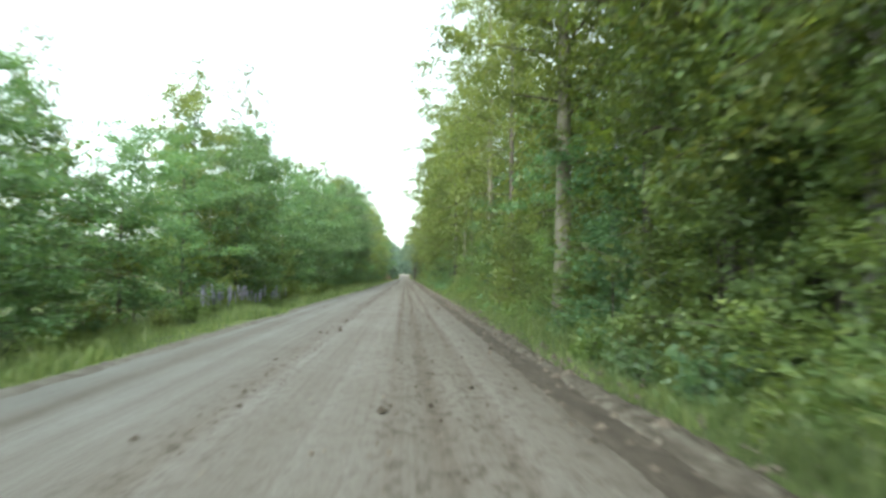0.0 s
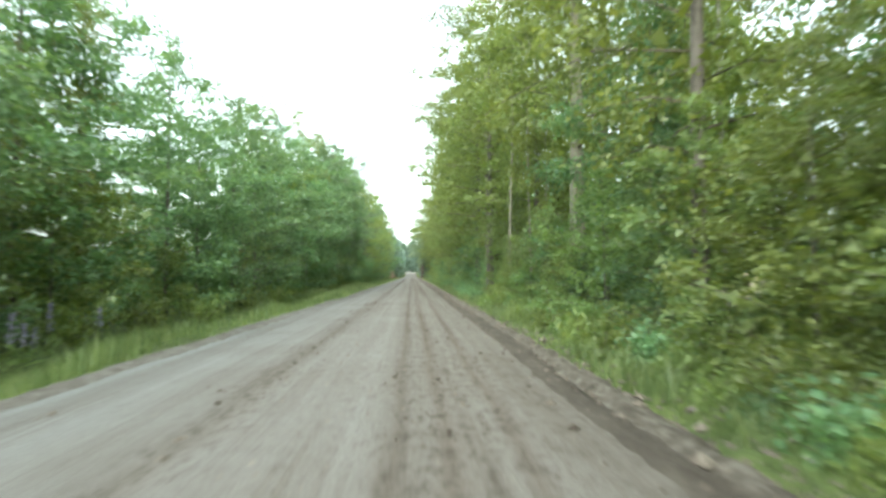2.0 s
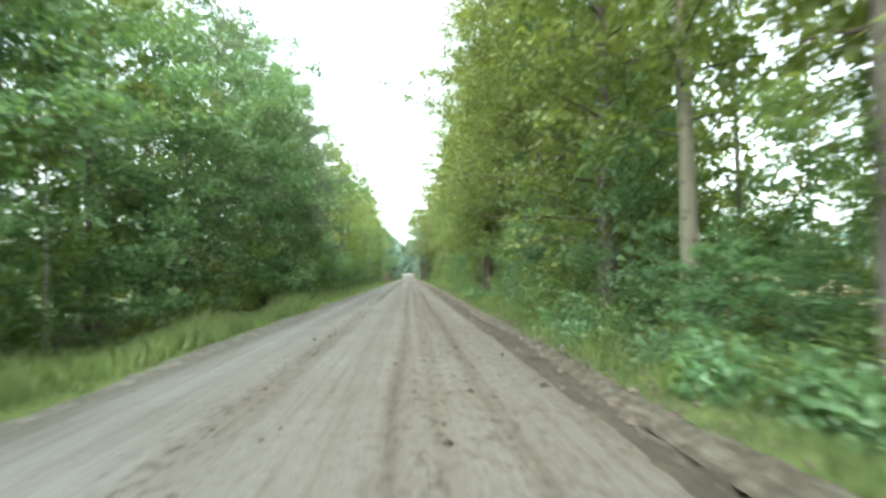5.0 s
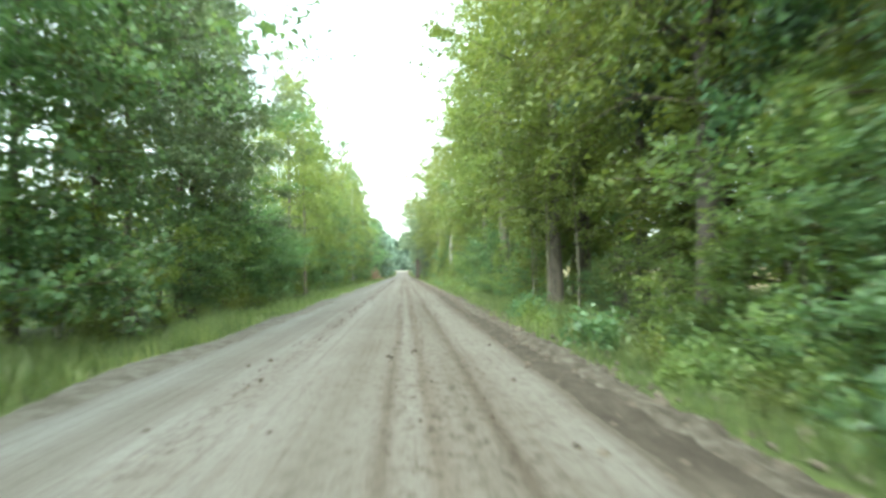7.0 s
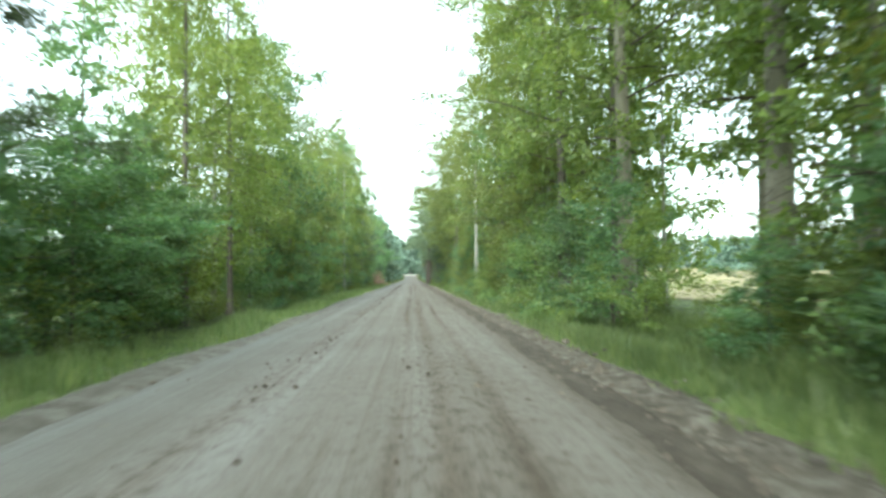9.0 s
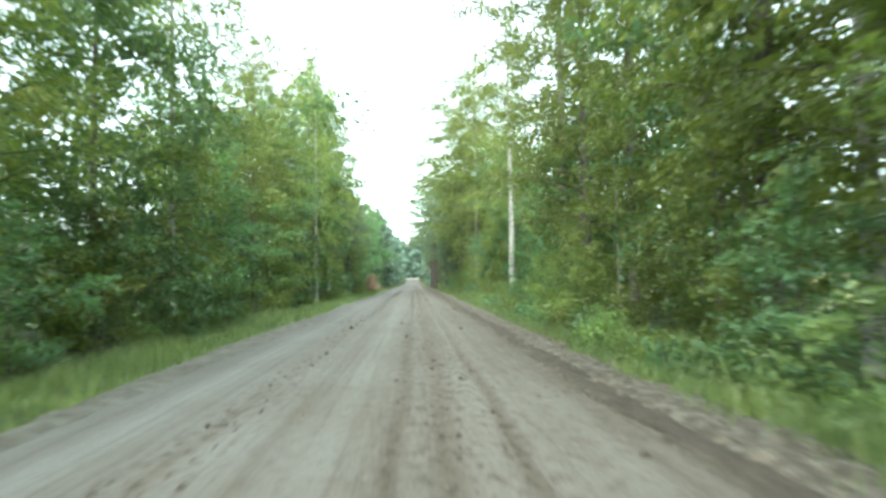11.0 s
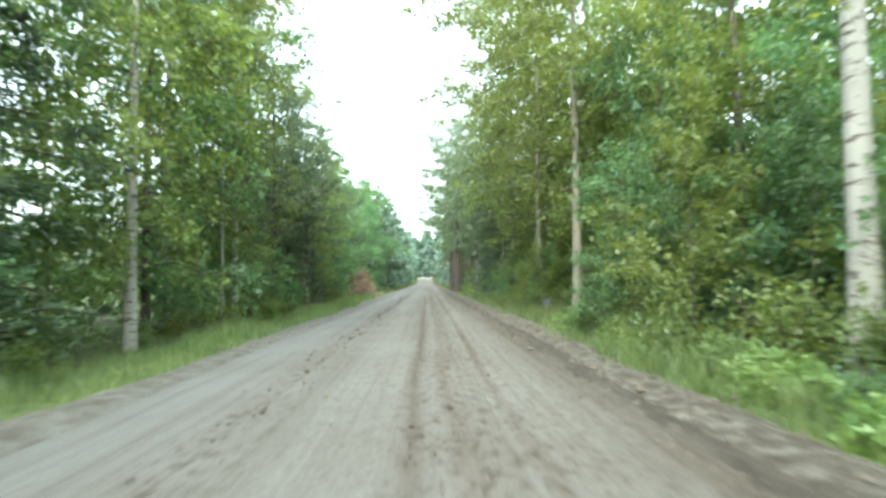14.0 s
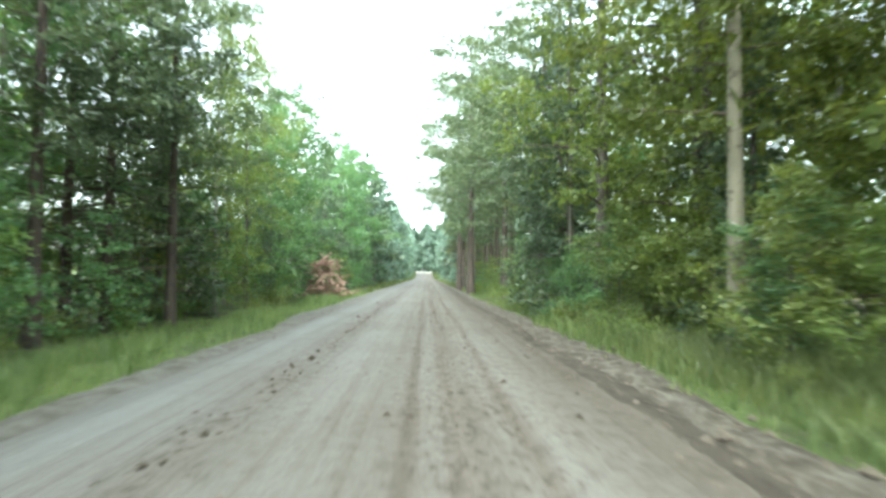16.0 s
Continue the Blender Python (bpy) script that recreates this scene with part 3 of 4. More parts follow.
def plant(kind, x, y, height, turn=None, which=None, wide=1.0):
    """Set a tree of a kind at a place, scaled to a height; the first of each original is the original itself."""
    group = KINDS[kind]
    i = rng.integers(len(group)) if which is None else which
    ob = group[i]
    base = {"birch": 17, "aspen": 19, "alder": 10, "back": 15, "pine": 16, "spruce": 14, "far": 15, "sapling": 5, "undergrowth": 5, "deadwood": 14, "open": 17, "pole": 9}[kind]
    s = height / base * {"sapling": 0.85, "undergrowth": 0.9}.get(kind, 1.03)
    w = s ** 0.6 * wide * 1.04
    m = pose(x, y, float(ground_z(x, y)) - 0.04, 0, 0, (x * 971 + y * 537) % 360 if turn is None else turn) @ Matrix.Diagonal((w, w, s, 1))
    if ob in used:
        ob = copy_thing(ob, m @ Matrix.Diagonal((*(1 / k for k in ob.scale), 1)))
    else:
        used.add(ob)
        ob.matrix_basis = m
    ob["group"] = "trees along the road"
    return ob


# trees that stand out along the drive: kind, x, y, height, original
for kind, x, y, h, w in (
        ("aspen", 4.2, 16.0, 18, 2), ("aspen", 5.25, 37.3, 20, 2), ("aspen", 8.0, 43.3, 21, 2), ("pole", 4.6, 41.7, 12, 1), ("pole", 4.42, 45.6, 17, 1), ("aspen", 4.7, 56.2, 18, 4),
        ("aspen", 5.0, 69.0, 19, 0), ("aspen", 5.6, 76.0, 20, 1), ("alder", 6.6, 66.6, 13, 1), ("alder", 6.9, 73.4, 13, 3), ("birch", 6.5, 77.0, 15, 1), ("aspen", 5.0, 84.9, 18, 0),
        ("aspen", 6.6, 94.8, 20, 3), ("back", 7.3, 93.3, 13, 2), ("back", 8.8, 105.0, 14, 0), ("aspen", 5.8, 100.4, 19, 3), ("aspen", 6.4, 127.5, 20, 3), ("open", 5.65, 137.1, 17, 0),
        ("aspen", 4.85, 148.8, 19, 4), ("aspen", 5.13, 157.0, 18, 4), ("back", 8.6, 156.6, 12, 2), ("back", 8.8, 151.8, 13, 0), ("birch", 6.2, 160.2, 15, 1), ("back", 7.6, 150.0, 15, 2), ("deadwood", 6.3, 77.6, 12, 0), ("deadwood", 7.0, 79.8, 13, 0), ("deadwood", 7.3, 75.0, 12, 0),
        ("birch", -6.8, 151.0, 16, 2), ("birch", -6.5, 142.9, 16, 0), ("pine", -7.3, 158.6, 14, 0), ("deadwood", -7.6, 155.4, 14, 0), ("deadwood", -7.2, 161.0, 13, 0), ("pine", -6.6, 163.0, 12, 1),
        ("birch", -7.1, 103.6, 16, 1), ("birch", -6.7, 107.0, 15, 1), ("pine", -7.9, 88.6, 15.5, 0), ("pine", -7.8, 83.0, 14, 1), ("birch", -7.3, 121.0, 15.5, 0), ("pole", -7.9, 131.0, 11, 1), ("pole", -8.7, 128.4, 10, 0),
        ("pine", 3.4, 194.0, 17, 0), ("pine", 2.9, 186.0, 16.5, 1), ("pine", 2.9, 200.0, 18, 1), ("pine", 4.1, 179.0, 15, 0), ("pine", 5.0, 173.0, 13.5, 1), ("pine", 3.6, 206.0, 17, 0),
        ("back", -11.0, 29.0, 11, 0), ("alder", -9.6, 28.0, 6, 0), ("alder", -9.7, 33.4, 6, 1), ("alder", -9.9, 37.4, 6, 2), ("alder", -9.6, 41.6, 6.5, 3), ("birch", -8.3, 31.6, 12.3, 0), ("birch", -8.2, 23.6, 9.6, 1), ("birch", -8.6, 14.2, 7.0, 0), ("back", -8.8, 54.0, 12.5, 0), ("birch", -8.3, 63.0, 13.5, 1), ("pine", -7.6, 86.4, 14, 1),
        ("back", 8.2, 129.6, 12, 0), ("back", 8.6, 125.0, 13, 2), ("back", 7.6, 153.0, 12, 2), ("back", 8.3, 159.0, 14, 0), ("back", 7.3, 162.5, 13, 2), ("sapling", 4.7, 154.8, 3.4, 0),
        ("back", 7.8, 19.0, 15, 2), ("back", 7.7, 25.6, 14, 2), ("sapling", 5.6, 24.0, 5.0, 2), ("sapling", 5.4, 27.0, 4.4, 0), ("back", 9.6, 40.5, 13, 0), ("back", 7.9, 71.0, 14, 2), ("back", 8.4, 78.0, 14, 0), ("back", 7.6, 87.0, 13, 2), ("back", 7.0, 14.0, 13, 0), ("back", 6.8, 21.6, 14, 2), ("aspen", 6.6, 12.4, 18, 0),
        ("aspen", 6.3, 48.6, 18, 0), ("back", 7.5, 50.5, 14, 2), ("sapling", 6.8, 133.0, 4, 1), ("sapling", 6.9, 140.0, 6, 1), ("sapling", 8.2, 143.0, 6.2, 1),
        ("alder", -9.4, 160.6, 11, 2), ("alder", -8.7, 150.4, 6, 0), ("alder", -9.0, 153.6, 5.5, 1), ("alder", -8.8, 156.8, 6, 3), ("alder", -9.2, 159.2, 5.5, 0), ("alder", -8.6, 162.4, 6, 1), ("alder", -9.0, 166.0, 6, 3), ("undergrowth", -7.0, 156.6, 3.2, 1), ("undergrowth", -6.9, 159.8, 3.0, 1), ("undergrowth", -7.2, 153.6, 3.6, 1), ("alder", 8.2, 141.0, 8, 2), ("alder", 7.5, 144.6, 9, 0), ("undergrowth", 6.7, 136.2, 4.2, 1), ("undergrowth", 7.3, 138.4, 4.6, 0), ("alder", 6.6, 115.0, 12, 1), ("alder", 6.6, 146.2, 12, 1), ("alder", 7.7, 130.3, 11, 2), ("birch", 7.0, 142.6, 15, 1), ("sapling", 4.5, 67.2, 5.0, 1), ("birch", -7.7, 147.6, 19.5, 0), ("alder", -8.7, 118.4, 9, 0), ("alder", -9.0, 124.6, 8.5, 1), ("alder", -9.3, 129.0, 9, 3), ("spruce", -7.7, 164.8, 11, 1), ("spruce", 6.3, 158.6, 8, 0),
        ("aspen", 10.3, 101.3, 18, 2), ("alder", 7.3, 90.8, 13, 2), ("aspen", 6.6, 86.9, 19, 0), ("birch", 6.2, 80.6, 17, 1), ("back", 7.9, 83.0, 14, 0),
        ("birch", -6.9, 170.5, 11.5, 1), ("alder", -7.0, 174.5, 10, 2), ("alder", -8.4, 179.5, 9.5, 3),
        ("back", -10.5, 157.0, 12, 1), ("back", -11.0, 163.0, 11, 0), ("alder", -8.4, 74.5, 12.5, 0), ("alder", -8.2, 80.2, 11.5, 2), ("alder", -7.4, 86.0, 4.2, 3), ("alder", -7.9, 90.0, 4.5, 0), ("alder", -7.2, 93.2, 4.6, 1),
        ("alder", -8.8, 136.0, 12, 0), ("alder", -9.2, 140.5, 13, 2), ("back", -11.0, 138.0, 14, 1),
        ("alder", 7.3, 126.2, 8, 1), ("back", 8.4, 128.6, 13, 2), ("undergrowth", 6.9, 124.0, 4.5, 1), ("undergrowth", 8.4, 134.4, 4.5, 1), ("pine", -7.7, 92.0, 13, 2), ("aspen", 6.8, 84.0, 15, 1), ("alder", 6.7, 35.2, 10, 0), ("back", 9.2, 37.4, 13, 2), ("back", 7.7, 33.0, 14, 0),
        ("sapling", 4.7, 36.0, 2.8, 0), ("sapling", 4.6, 34.6, 2.5, 1), ("sapling", 4.2, 44.2, 2.7, 0), ("sapling", 4.2, 40.6, 2.4, 2), ("sapling", 4.3, 54.3, 2.8, 1), ("sapling", 4.6, 67.6, 2.9, 1), ("sapling", 5.0, 74.6, 2.8, 0),
        ("sapling", 4.0, 15.1, 2.5, 2), ("sapling", 4.5, 14.4, 2.6, 1), ("sapling", 4.8, 15.7, 3.4, 0), ("sapling", 5.1, 155.5, 3.4, 1), ("sapling", 5.4, 154.2, 2.6, 0), ("alder", 6.5, 15.0, 9.5, 0), ("alder", 6.9, 18.6, 10, 2), ("birch", 5.9, 14.4, 17, 1), ("alder", 7.2, 11.6, 9, 1), ("back", 7.6, 67.5, 14, 0), ("birch", 6.8, 71.8, 17, 1),
        ("sapling", 6.0, 144.5, 3.0, 0), ("sapling", 5.9, 147.0, 2.4, 1), ("sapling", 5.7, 149.0, 2.0, 0), ("sapling", 6.3, 150.6, 4.6, 2), ("sapling", 6.2, 151.9, 3.8, 0), ("sapling", 5.8, 156.0, 3.4, 2), ("sapling", 5.7, 159.5, 4.0, 0), ("sapling", 5.4, 162.5, 2.6, 0),
        ("undergrowth", -6.5, 109.0, 3.0, 1), ("undergrowth", -6.5, 112.5, 3.2, 1), ("undergrowth", -6.6, 115.6, 3.4, 0), ("undergrowth", -6.6, 118.6, 3.2, 1), ("undergrowth", -7.4, 123.4, 4.0, 1), ("undergrowth", 9.2, 137.6, 4.5, 1), ("back", 8.3, 142.0, 10, 0),
        ("alder", -6.9, 97.0, 4.7, 0), ("alder", -7.2, 99.5, 5.2, 1), ("alder", -7.7, 102.0, 6.0, 2), ("birch", -6.8, 166.8, 12, 0),
        ("back", 7.4, 8.5, 14, 2), ("aspen", 5.7, 7.4, 14, 1), ("sapling", 4.9, 9.2, 7.5, 2), ("sapling", 4.5, 7.6, 5, 2), ("sapling", 4.9, 6.0, 6.5, 2), ("sapling", 5.4, 10.4, 6, 0), ("back", 8.7, 11.4, 14, 0), ("aspen", 6.4, 8.8, 17, 1),
        ("back", 10.4, 45.6, 15, 2), ("back", 9.4, 48.6, 14, 0), ("back", 10.6, 41.0, 15, 2), ("back", 9.6, 141.6, 12, 2), ("back", 10.6, 146.5, 13, 0), ("back", 9.4, 96.6, 15, 2), ("aspen", 8.8, 95.3, 19, 2),
        ("sapling", 5.0, 92.6, 2.5, 1), ("sapling", 5.4, 93.3, 2.7, 0), ("sapling", 4.9, 98.9, 5.0, 1), ("sapling", 5.2, 97.6, 3.4, 0), ("sapling", 5.7, 92.4, 2.2, 2), ("sapling", 6.0, 91.6, 2.6, 0), ("sapling", 5.1, 90.2, 1.7, 1)):
    plant(kind, x, y, h, which=w, wide=1.4 if kind == "pine" and x > 0 else (1.18 if y < 100 else 1.1) if kind in ("birch", "aspen", "open") and x > 0 else 0.75 if kind == "birch" and h < 13 else 1.0)

STANDOUT_R = np.array([16.0, 37.3, 45.7, 56.0, 69.0, 76.0, 84.9, 94.3, 100.4, 127.5, 137.1, 150.6, 157.0, 173, 179, 186, 194, 200, 206])
STANDOUT_L = np.array([84, 88, 103.6, 107, 121, 131, 142.9, 151, 158.6, 163, 169.5, 174.5, 179.5, 186, 188.5])


def left_height(y):
    return np.interp(y, [-10, 14, 20, 24, 28, 34, 38, 50, 60, 75, 92, 95, 102, 104, 122, 123.5, 129, 131, 140, 150, 158, 166, 184, 205],
                     [6.5, 5.5, 6.3, 8.0, 9.2, 9.8, 9.0, 9.4, 10.2, 13, 14, 5.5, 5.5, 15.5, 15.5, 6.8, 6.8, 13, 15, 18, 16, 12, 12, 14])


y = -9.0
while y < 214:                               # first row on the right
    gap = STANDOUT_R - y
    if not ((gap > -1.1) & (gap < np.where(np.isin(STANDOUT_R, [16.0, 37.3, 45.7, 94.3]), 4.4, 2.0))).any() and not 89.5 < y < 100.5 and not 128.6 < y < 147:
        kind = str(rng.choice(["birch", "aspen", "aspen", "birch"])) if y < 165 else str(rng.choice(["pine", "birch", "pine", "spruce"]))
        px = rng.uniform(4.2, 4.8) if 30 < y < 62 else rng.uniform(4.7, 5.4) if y < 62 else rng.uniform(5.6, 6.6) if y < 132 else rng.uniform(4.7, 5.5)
        ph, pick = rng.uniform(16.5, 21) if y < 165 else rng.uniform(13, 16), int(rng.integers(2))
        if not 29 < y < 34.6 and not 38 < y < 42.5 and not 47 < y < 50.5 and not 79 < y < 84 and not 51.8 < y < 55.6 and not 147 < y < 158 and not 113.5 < y < 117 and not 17.0 < y < 28.6:                # a gap that lets the light in
            plant(kind, px + (1.0 if 146 < y < 163 else 0.0), y, ph * 1.04, which=pick, wide=1.18 if y < 100 else 1.08)
    y += rng.uniform(2.5, 3.9)
y = -9.0
while y < 214:                               # second row on the right
    if not 88 < y < 104 and not 129 < y < 146:
        plant("back", rng.uniform(7.2, 9.8), y, rng.uniform(8, 13))
    y += rng.uniform(3.2, 5.6)
y = -9.0
while y < 214:                               # first row on the left
    h = float(left_height(y))
    if np.abs(STANDOUT_L - y).min() > 1.1 and not 151 < y < 161:
        kind = "alder" if y < 68 or 92 < y < 103 else str(rng.choice(["pine", "pine", "alder"])) if y < 92 else str(rng.choice(["pine", "spruce", "pine"] if 152 < y < 167 else ["alder", "birch", "birch", "spruce"] if y < 165 else ["spruce", "alder", "spruce"]))
        plant(kind, -rng.uniform(7.4, 8.4), y, h * rng.uniform(0.85, 1.1), wide=1.1 if kind == "alder" else 1.0)
    y += rng.uniform(2.6, 4.0)
y = -9.0
while y < 214:                               # second row on the left
    h = float(left_height(y)) * (1.12 if y < 60 else 1.0)
    bx, bh = -rng.uniform(9.6, 12.5), h * rng.uniform(0.7, 1.0)
    if not 66 < y < 93 and not 14 < y < 46 and not 152 < y < 166:
        plant("back", bx, y, bh)
    y += rng.uniform(3.4, 6.0)
y = -6.0
while y < 200:                               # young trees at the wood's edge
    if not 88.5 < y < 99.5 and not 134.0 < y < 139.5 and not 147.0 < y < 160.0:
        near = STANDOUT_R - y
        low = bool(((near > -0.3) & (near < 3.2)).any())
        plant("sapling", rng.uniform(4.3, 5.1) + (0.9 if 74 < y < 88 else 0.0), y, (0.65 if 74 < y < 88 else 1.0) * rng.uniform(1.6, 2.4) * (0.62 if 128.5 < y < 138 else 1.0) + (0.55 if y < 84 else 0.0) if low or 125 < y < 138 else rng.uniform(3.2, 6.6) * (0.6 if 74 < y < 88 or 112 < y < 124 else 1.0) if y < 145 else rng.uniform(2.0, 4.0))
    if 129 < y < 147:
        plant("undergrowth", rng.uniform(7.0, 9.0), y, rng.uniform(4.0, 6.0), which=min(1, int(rng.integers(3))))
    if rng.random() < 0.8 and not 175 < y < 183:
        plant("undergrowth", -rng.uniform(7.0, 7.8), y + 0.7, rng.uniform(3.4, 5.0) if 66 < y < 93 else rng.uniform(2.4, 4.6))
    y += rng.uniform(1.7, 2.7)
y = 0.0
while y < 185:                               # thicket behind the first rows
    plant("undergrowth", -rng.uniform(9.0, 10.8), y, rng.uniform(4.5, 6.0) if 66 < y < 93 else rng.uniform(3.5, 5.5))
    if not 90 < y < 101:
        plant("undergrowth", rng.uniform(6.4, 8.0), y, rng.uniform(3.0, 5.5))
    y += rng.uniform(3.2, 5.2)
fill = np.random.default_rng(31)
y = -4.0
while y < 190:                               # low growth deeper in the wood
    for side in (-1, 1):
        fx, fy, fh = fill.uniform(8.6, 10.8), y + fill.uniform(-0.8, 0.8), fill.uniform(2.4, 4.6)
        if side < 0 or not 88 < fy < 112:
            plant("undergrowth", side * fx - (2.0 if side < 0 else 0.0), fy, fh, which=int(fill.integers(3)))
    if not (88 < y < 112 or 129 < y < 140):
        plant("back", fill.uniform(10.2, 12.2), y, fill.uniform(9, 14), which=int(fill.integers(3)))
    y += fill.uniform(3.4, 5.4)
for px, py, ph, pw in ((5.2, 41.2, 9, 1), (5.5, 42.5, 8, 0), (5.9, 40.4, 9, 1), (-6.55, 149.0, 13, 0), (4.55, 84.1, 6.5, 1), (4.35, 85.5, 6, 1), (5.3, 83.3, 7, 1), (4.8, 86.9, 7.5, 1), (5.9, 153.1, 10, 1), (6.1, 152.9, 9.5, 0), (6.35, 152.8, 10, 1), (7.0, 154.4, 9, 0), (7.3, 155.1, 8.5, 0), (7.8, 154.6, 9.5, 1), (7.5, 153.6, 8, 0), (6.4, 115.6, 7, 0)):
    plant("pole", px, py, ph, which=pw)
pole_rng = np.random.default_rng(21)
for i in range(22):                          # slender stems at the edge
    py = pole_rng.uniform(6, 175)
    if not 88 < py < 100 and not 118 < py < 147 and not 26 < py < 48 and not 62 < py < 90:
        plant("pole", pole_rng.uniform(4.3, 5.8), py, pole_rng.uniform(6.5, 11))
for py in (23.0, 58.0, 79.0, 82.0, 88.5, 112.0):
    plant("pole", -pole_rng.uniform(6.8, 7.6), py, pole_rng.uniform(7, 11) * (0.72 if py < 30 else 1.0))
for side in (-1, 1):                         # unseen trees added behind the start to keep light off the road
    y = -12.0
    while y > -75:
        plant("far", side * rng.uniform(5.5, 9.0) - (1.5 if side < 0 else 0), y, rng.uniform(11, 16))
        y -= rng.uniform(4.0, 6.0)
for side in (-1, 1):                         # the avenue goes on into the distance
    for row, dx in ((0, 5.4), (1, 8.2)):
        y = 214.0
        while y < 385:
            plant("far", side * (dx + rng.uniform(-0.5, 0.8)) - (1.2 if side < 0 else 0), y, rng.uniform(12, 17))
            y += rng.uniform(3.6, 6.0) * (1.0 if y < 280 else 1.8)


# ---------------------------------------------------------------- far woods
def far_woods(name, spots, leaf, per, seed, label):
    r = np.random.default_rng(seed)
    cs = []
    for x, y, h in spots:
        n = per
        u = r.random(n) ** 0.8
        w = 0.26 * h * (1 - u ** 1.7) * r.uniform(0.7, 1.3) + 0.3
        a = r.uniform(0, 2 * np.pi, n)
        q = np.sqrt(r.random(n))
        cs.append(np.c_[x + np.cos(a) * q * w, y + np.sin(a) * q * w, ground_z(x, y) + u * h])
    # every far wood takes its haze from the leaf colour
    ob = new(name, mesh_of(name, *leaf_cards(r, np.concatenate(cs), leaf, leaf * 0.6, 0.3), LEAF_HAZED))
    return tagged(ob, label, "woods", kind="stuff")


def spots_along(x0, x1, y0, y1, step, h0, h1, seed):
    r = np.random.default_rng(seed)
    out = []
    n = int(math.hypot(x1 - x0, y1 - y0) / step)
    for i in range(n):
        f = (i + r.uniform(-0.4, 0.4)) / n
        for k in range(2):
            out.append((x0 + (x1 - x0) * f + r.uniform(-6, 6), y0 + (y1 - y0) * f + r.uniform(-6, 6), r.uniform(h0, h1)))
    return out


far_woods("far_woods", spots_along(175, 175, 60, 420, 4, 12, 17, 1) + spots_along(175, -60, 420, 405, 5, 14, 19, 5), 2.6, 90, 1, "wood far behind the field, blue-green haze painted into its colour")
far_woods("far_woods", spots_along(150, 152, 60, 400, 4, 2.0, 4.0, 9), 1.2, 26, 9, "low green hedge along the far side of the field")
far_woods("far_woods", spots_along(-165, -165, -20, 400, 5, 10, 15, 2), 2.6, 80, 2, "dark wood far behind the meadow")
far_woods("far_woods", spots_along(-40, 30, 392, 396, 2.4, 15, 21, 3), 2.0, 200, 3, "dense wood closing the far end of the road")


# ---------------------------------------------------------------- shrubs, grass, flowers, stones
def make_shrub(seed, height, label, mat=LEAF_SHRUB, leaves=1040, leaf=(0.092, 0.068), name="shrub"):
    r = np.random.default_rng(seed)
    root = tagged(new(name), label, name, name + "s on the verge")
    stems, cs = [], []
    for i in range(11):
        a, l = i * 2.4, height * r.uniform(0.6, 1.05)
        p = limb_path(r, -0.05, a, l, r.uniform(0.9, 1.45), 0.15)
        stems.append(tube(p[[0, 2, 4]], [0.012, 0.009, 0.004], 4))
        n = leaves // 11
        s = r.uniform(0.15, 1.0, n)
        at = np.stack([np.interp(s, np.linspace(0, 1, 5), p[:, q]) for q in range(3)], 1)
        cs.append(at + r.normal(size=(n, 3)) * 0.16 * height ** 0.6)
    part("branchwork", mesh_of("branchwork", *joined(stems), BARK_TWIG, True), root)["kind"] = "stuff"
    c = np.concatenate(cs)
    part("foliage", mesh_of("foliage", *leaf_points(r, c[c[:, 2] > 0.02], leaf[0], leaf[1], 0.1), mat), root)
    return root


SHRUBS = [make_shrub(90 + i, h, "leafy green shrub on the grassy verge", m) for i, (h, m) in enumerate(((0.9, LEAF_SHRUB), (1.3, LEAF_SHRUB), (1.6, LEAF_BIRCH), (1.1, LEAF_ASPEN)))]
HERBS = [make_shrub(200 + i, h, "broad-leaved green herb in the verge grass", (LEAF_SHRUB, LEAF_ALDER, LEAF_ASPEN)[i], n, lf, "herb") for i, (h, n, lf) in enumerate(((0.5, 480, (0.11, 0.085)), (0.75, 560, (0.10, 0.075)), (0.6, 560, (0.09, 0.06))))]
shrub_used = set()


def herb_at(x, y, s, i, turn):
    ob = HERBS[i]
    m = pose(x, y, float(ground_z(x, y)), 0, 0, turn) @ Matrix.Scale(s, 4)
    if ob in shrub_used:
        return copy_thing(ob, m @ Matrix.Scale(1 / ob.scale[0], 4))
    shrub_used.add(ob)
    ob.matrix_basis = m
    return ob


def bush(x, y, s):
    i = int(rng.integers(len(SHRUBS)))
    m = pose(x, y, float(ground_z(x, y)), 0, 0, rng.uniform(0, 360)) @ Matrix.Scale(0.9 * s, 4)
    if i in shrub_used:
        return copy_thing(SHRUBS[i], m @ Matrix.Scale(1 / SHRUBS[i].scale[0], 4))
    shrub_used.add(i)
    SHRUBS[i].matrix_basis = m
    return SHRUBS[i]


y = 2.0
while y < 190:
    if not 84 < y < 99 and not 147 < y < 157:
        bush(rng.uniform(3.5, 4.4), y, rng.uniform(0.6, 1.1) * (0.6 if 75 < y < 90 else 1.0))
    if rng.random() < 0.6 and not 147 < y < 158 and not 76 < y < 90:
        bush(rng.uniform(4.8, 6.5), y + 0.6, rng.uniform(0.8, 1.4))
    y += rng.uniform(0.9, 1.7)
y = 4.0
while y < 190:
    if not 174 < y < 183:
        bush(-rng.uniform(6.0, 7.2), y, rng.uniform(0.6, 1.1))
    y += rng.uniform(1.8, 3.2)


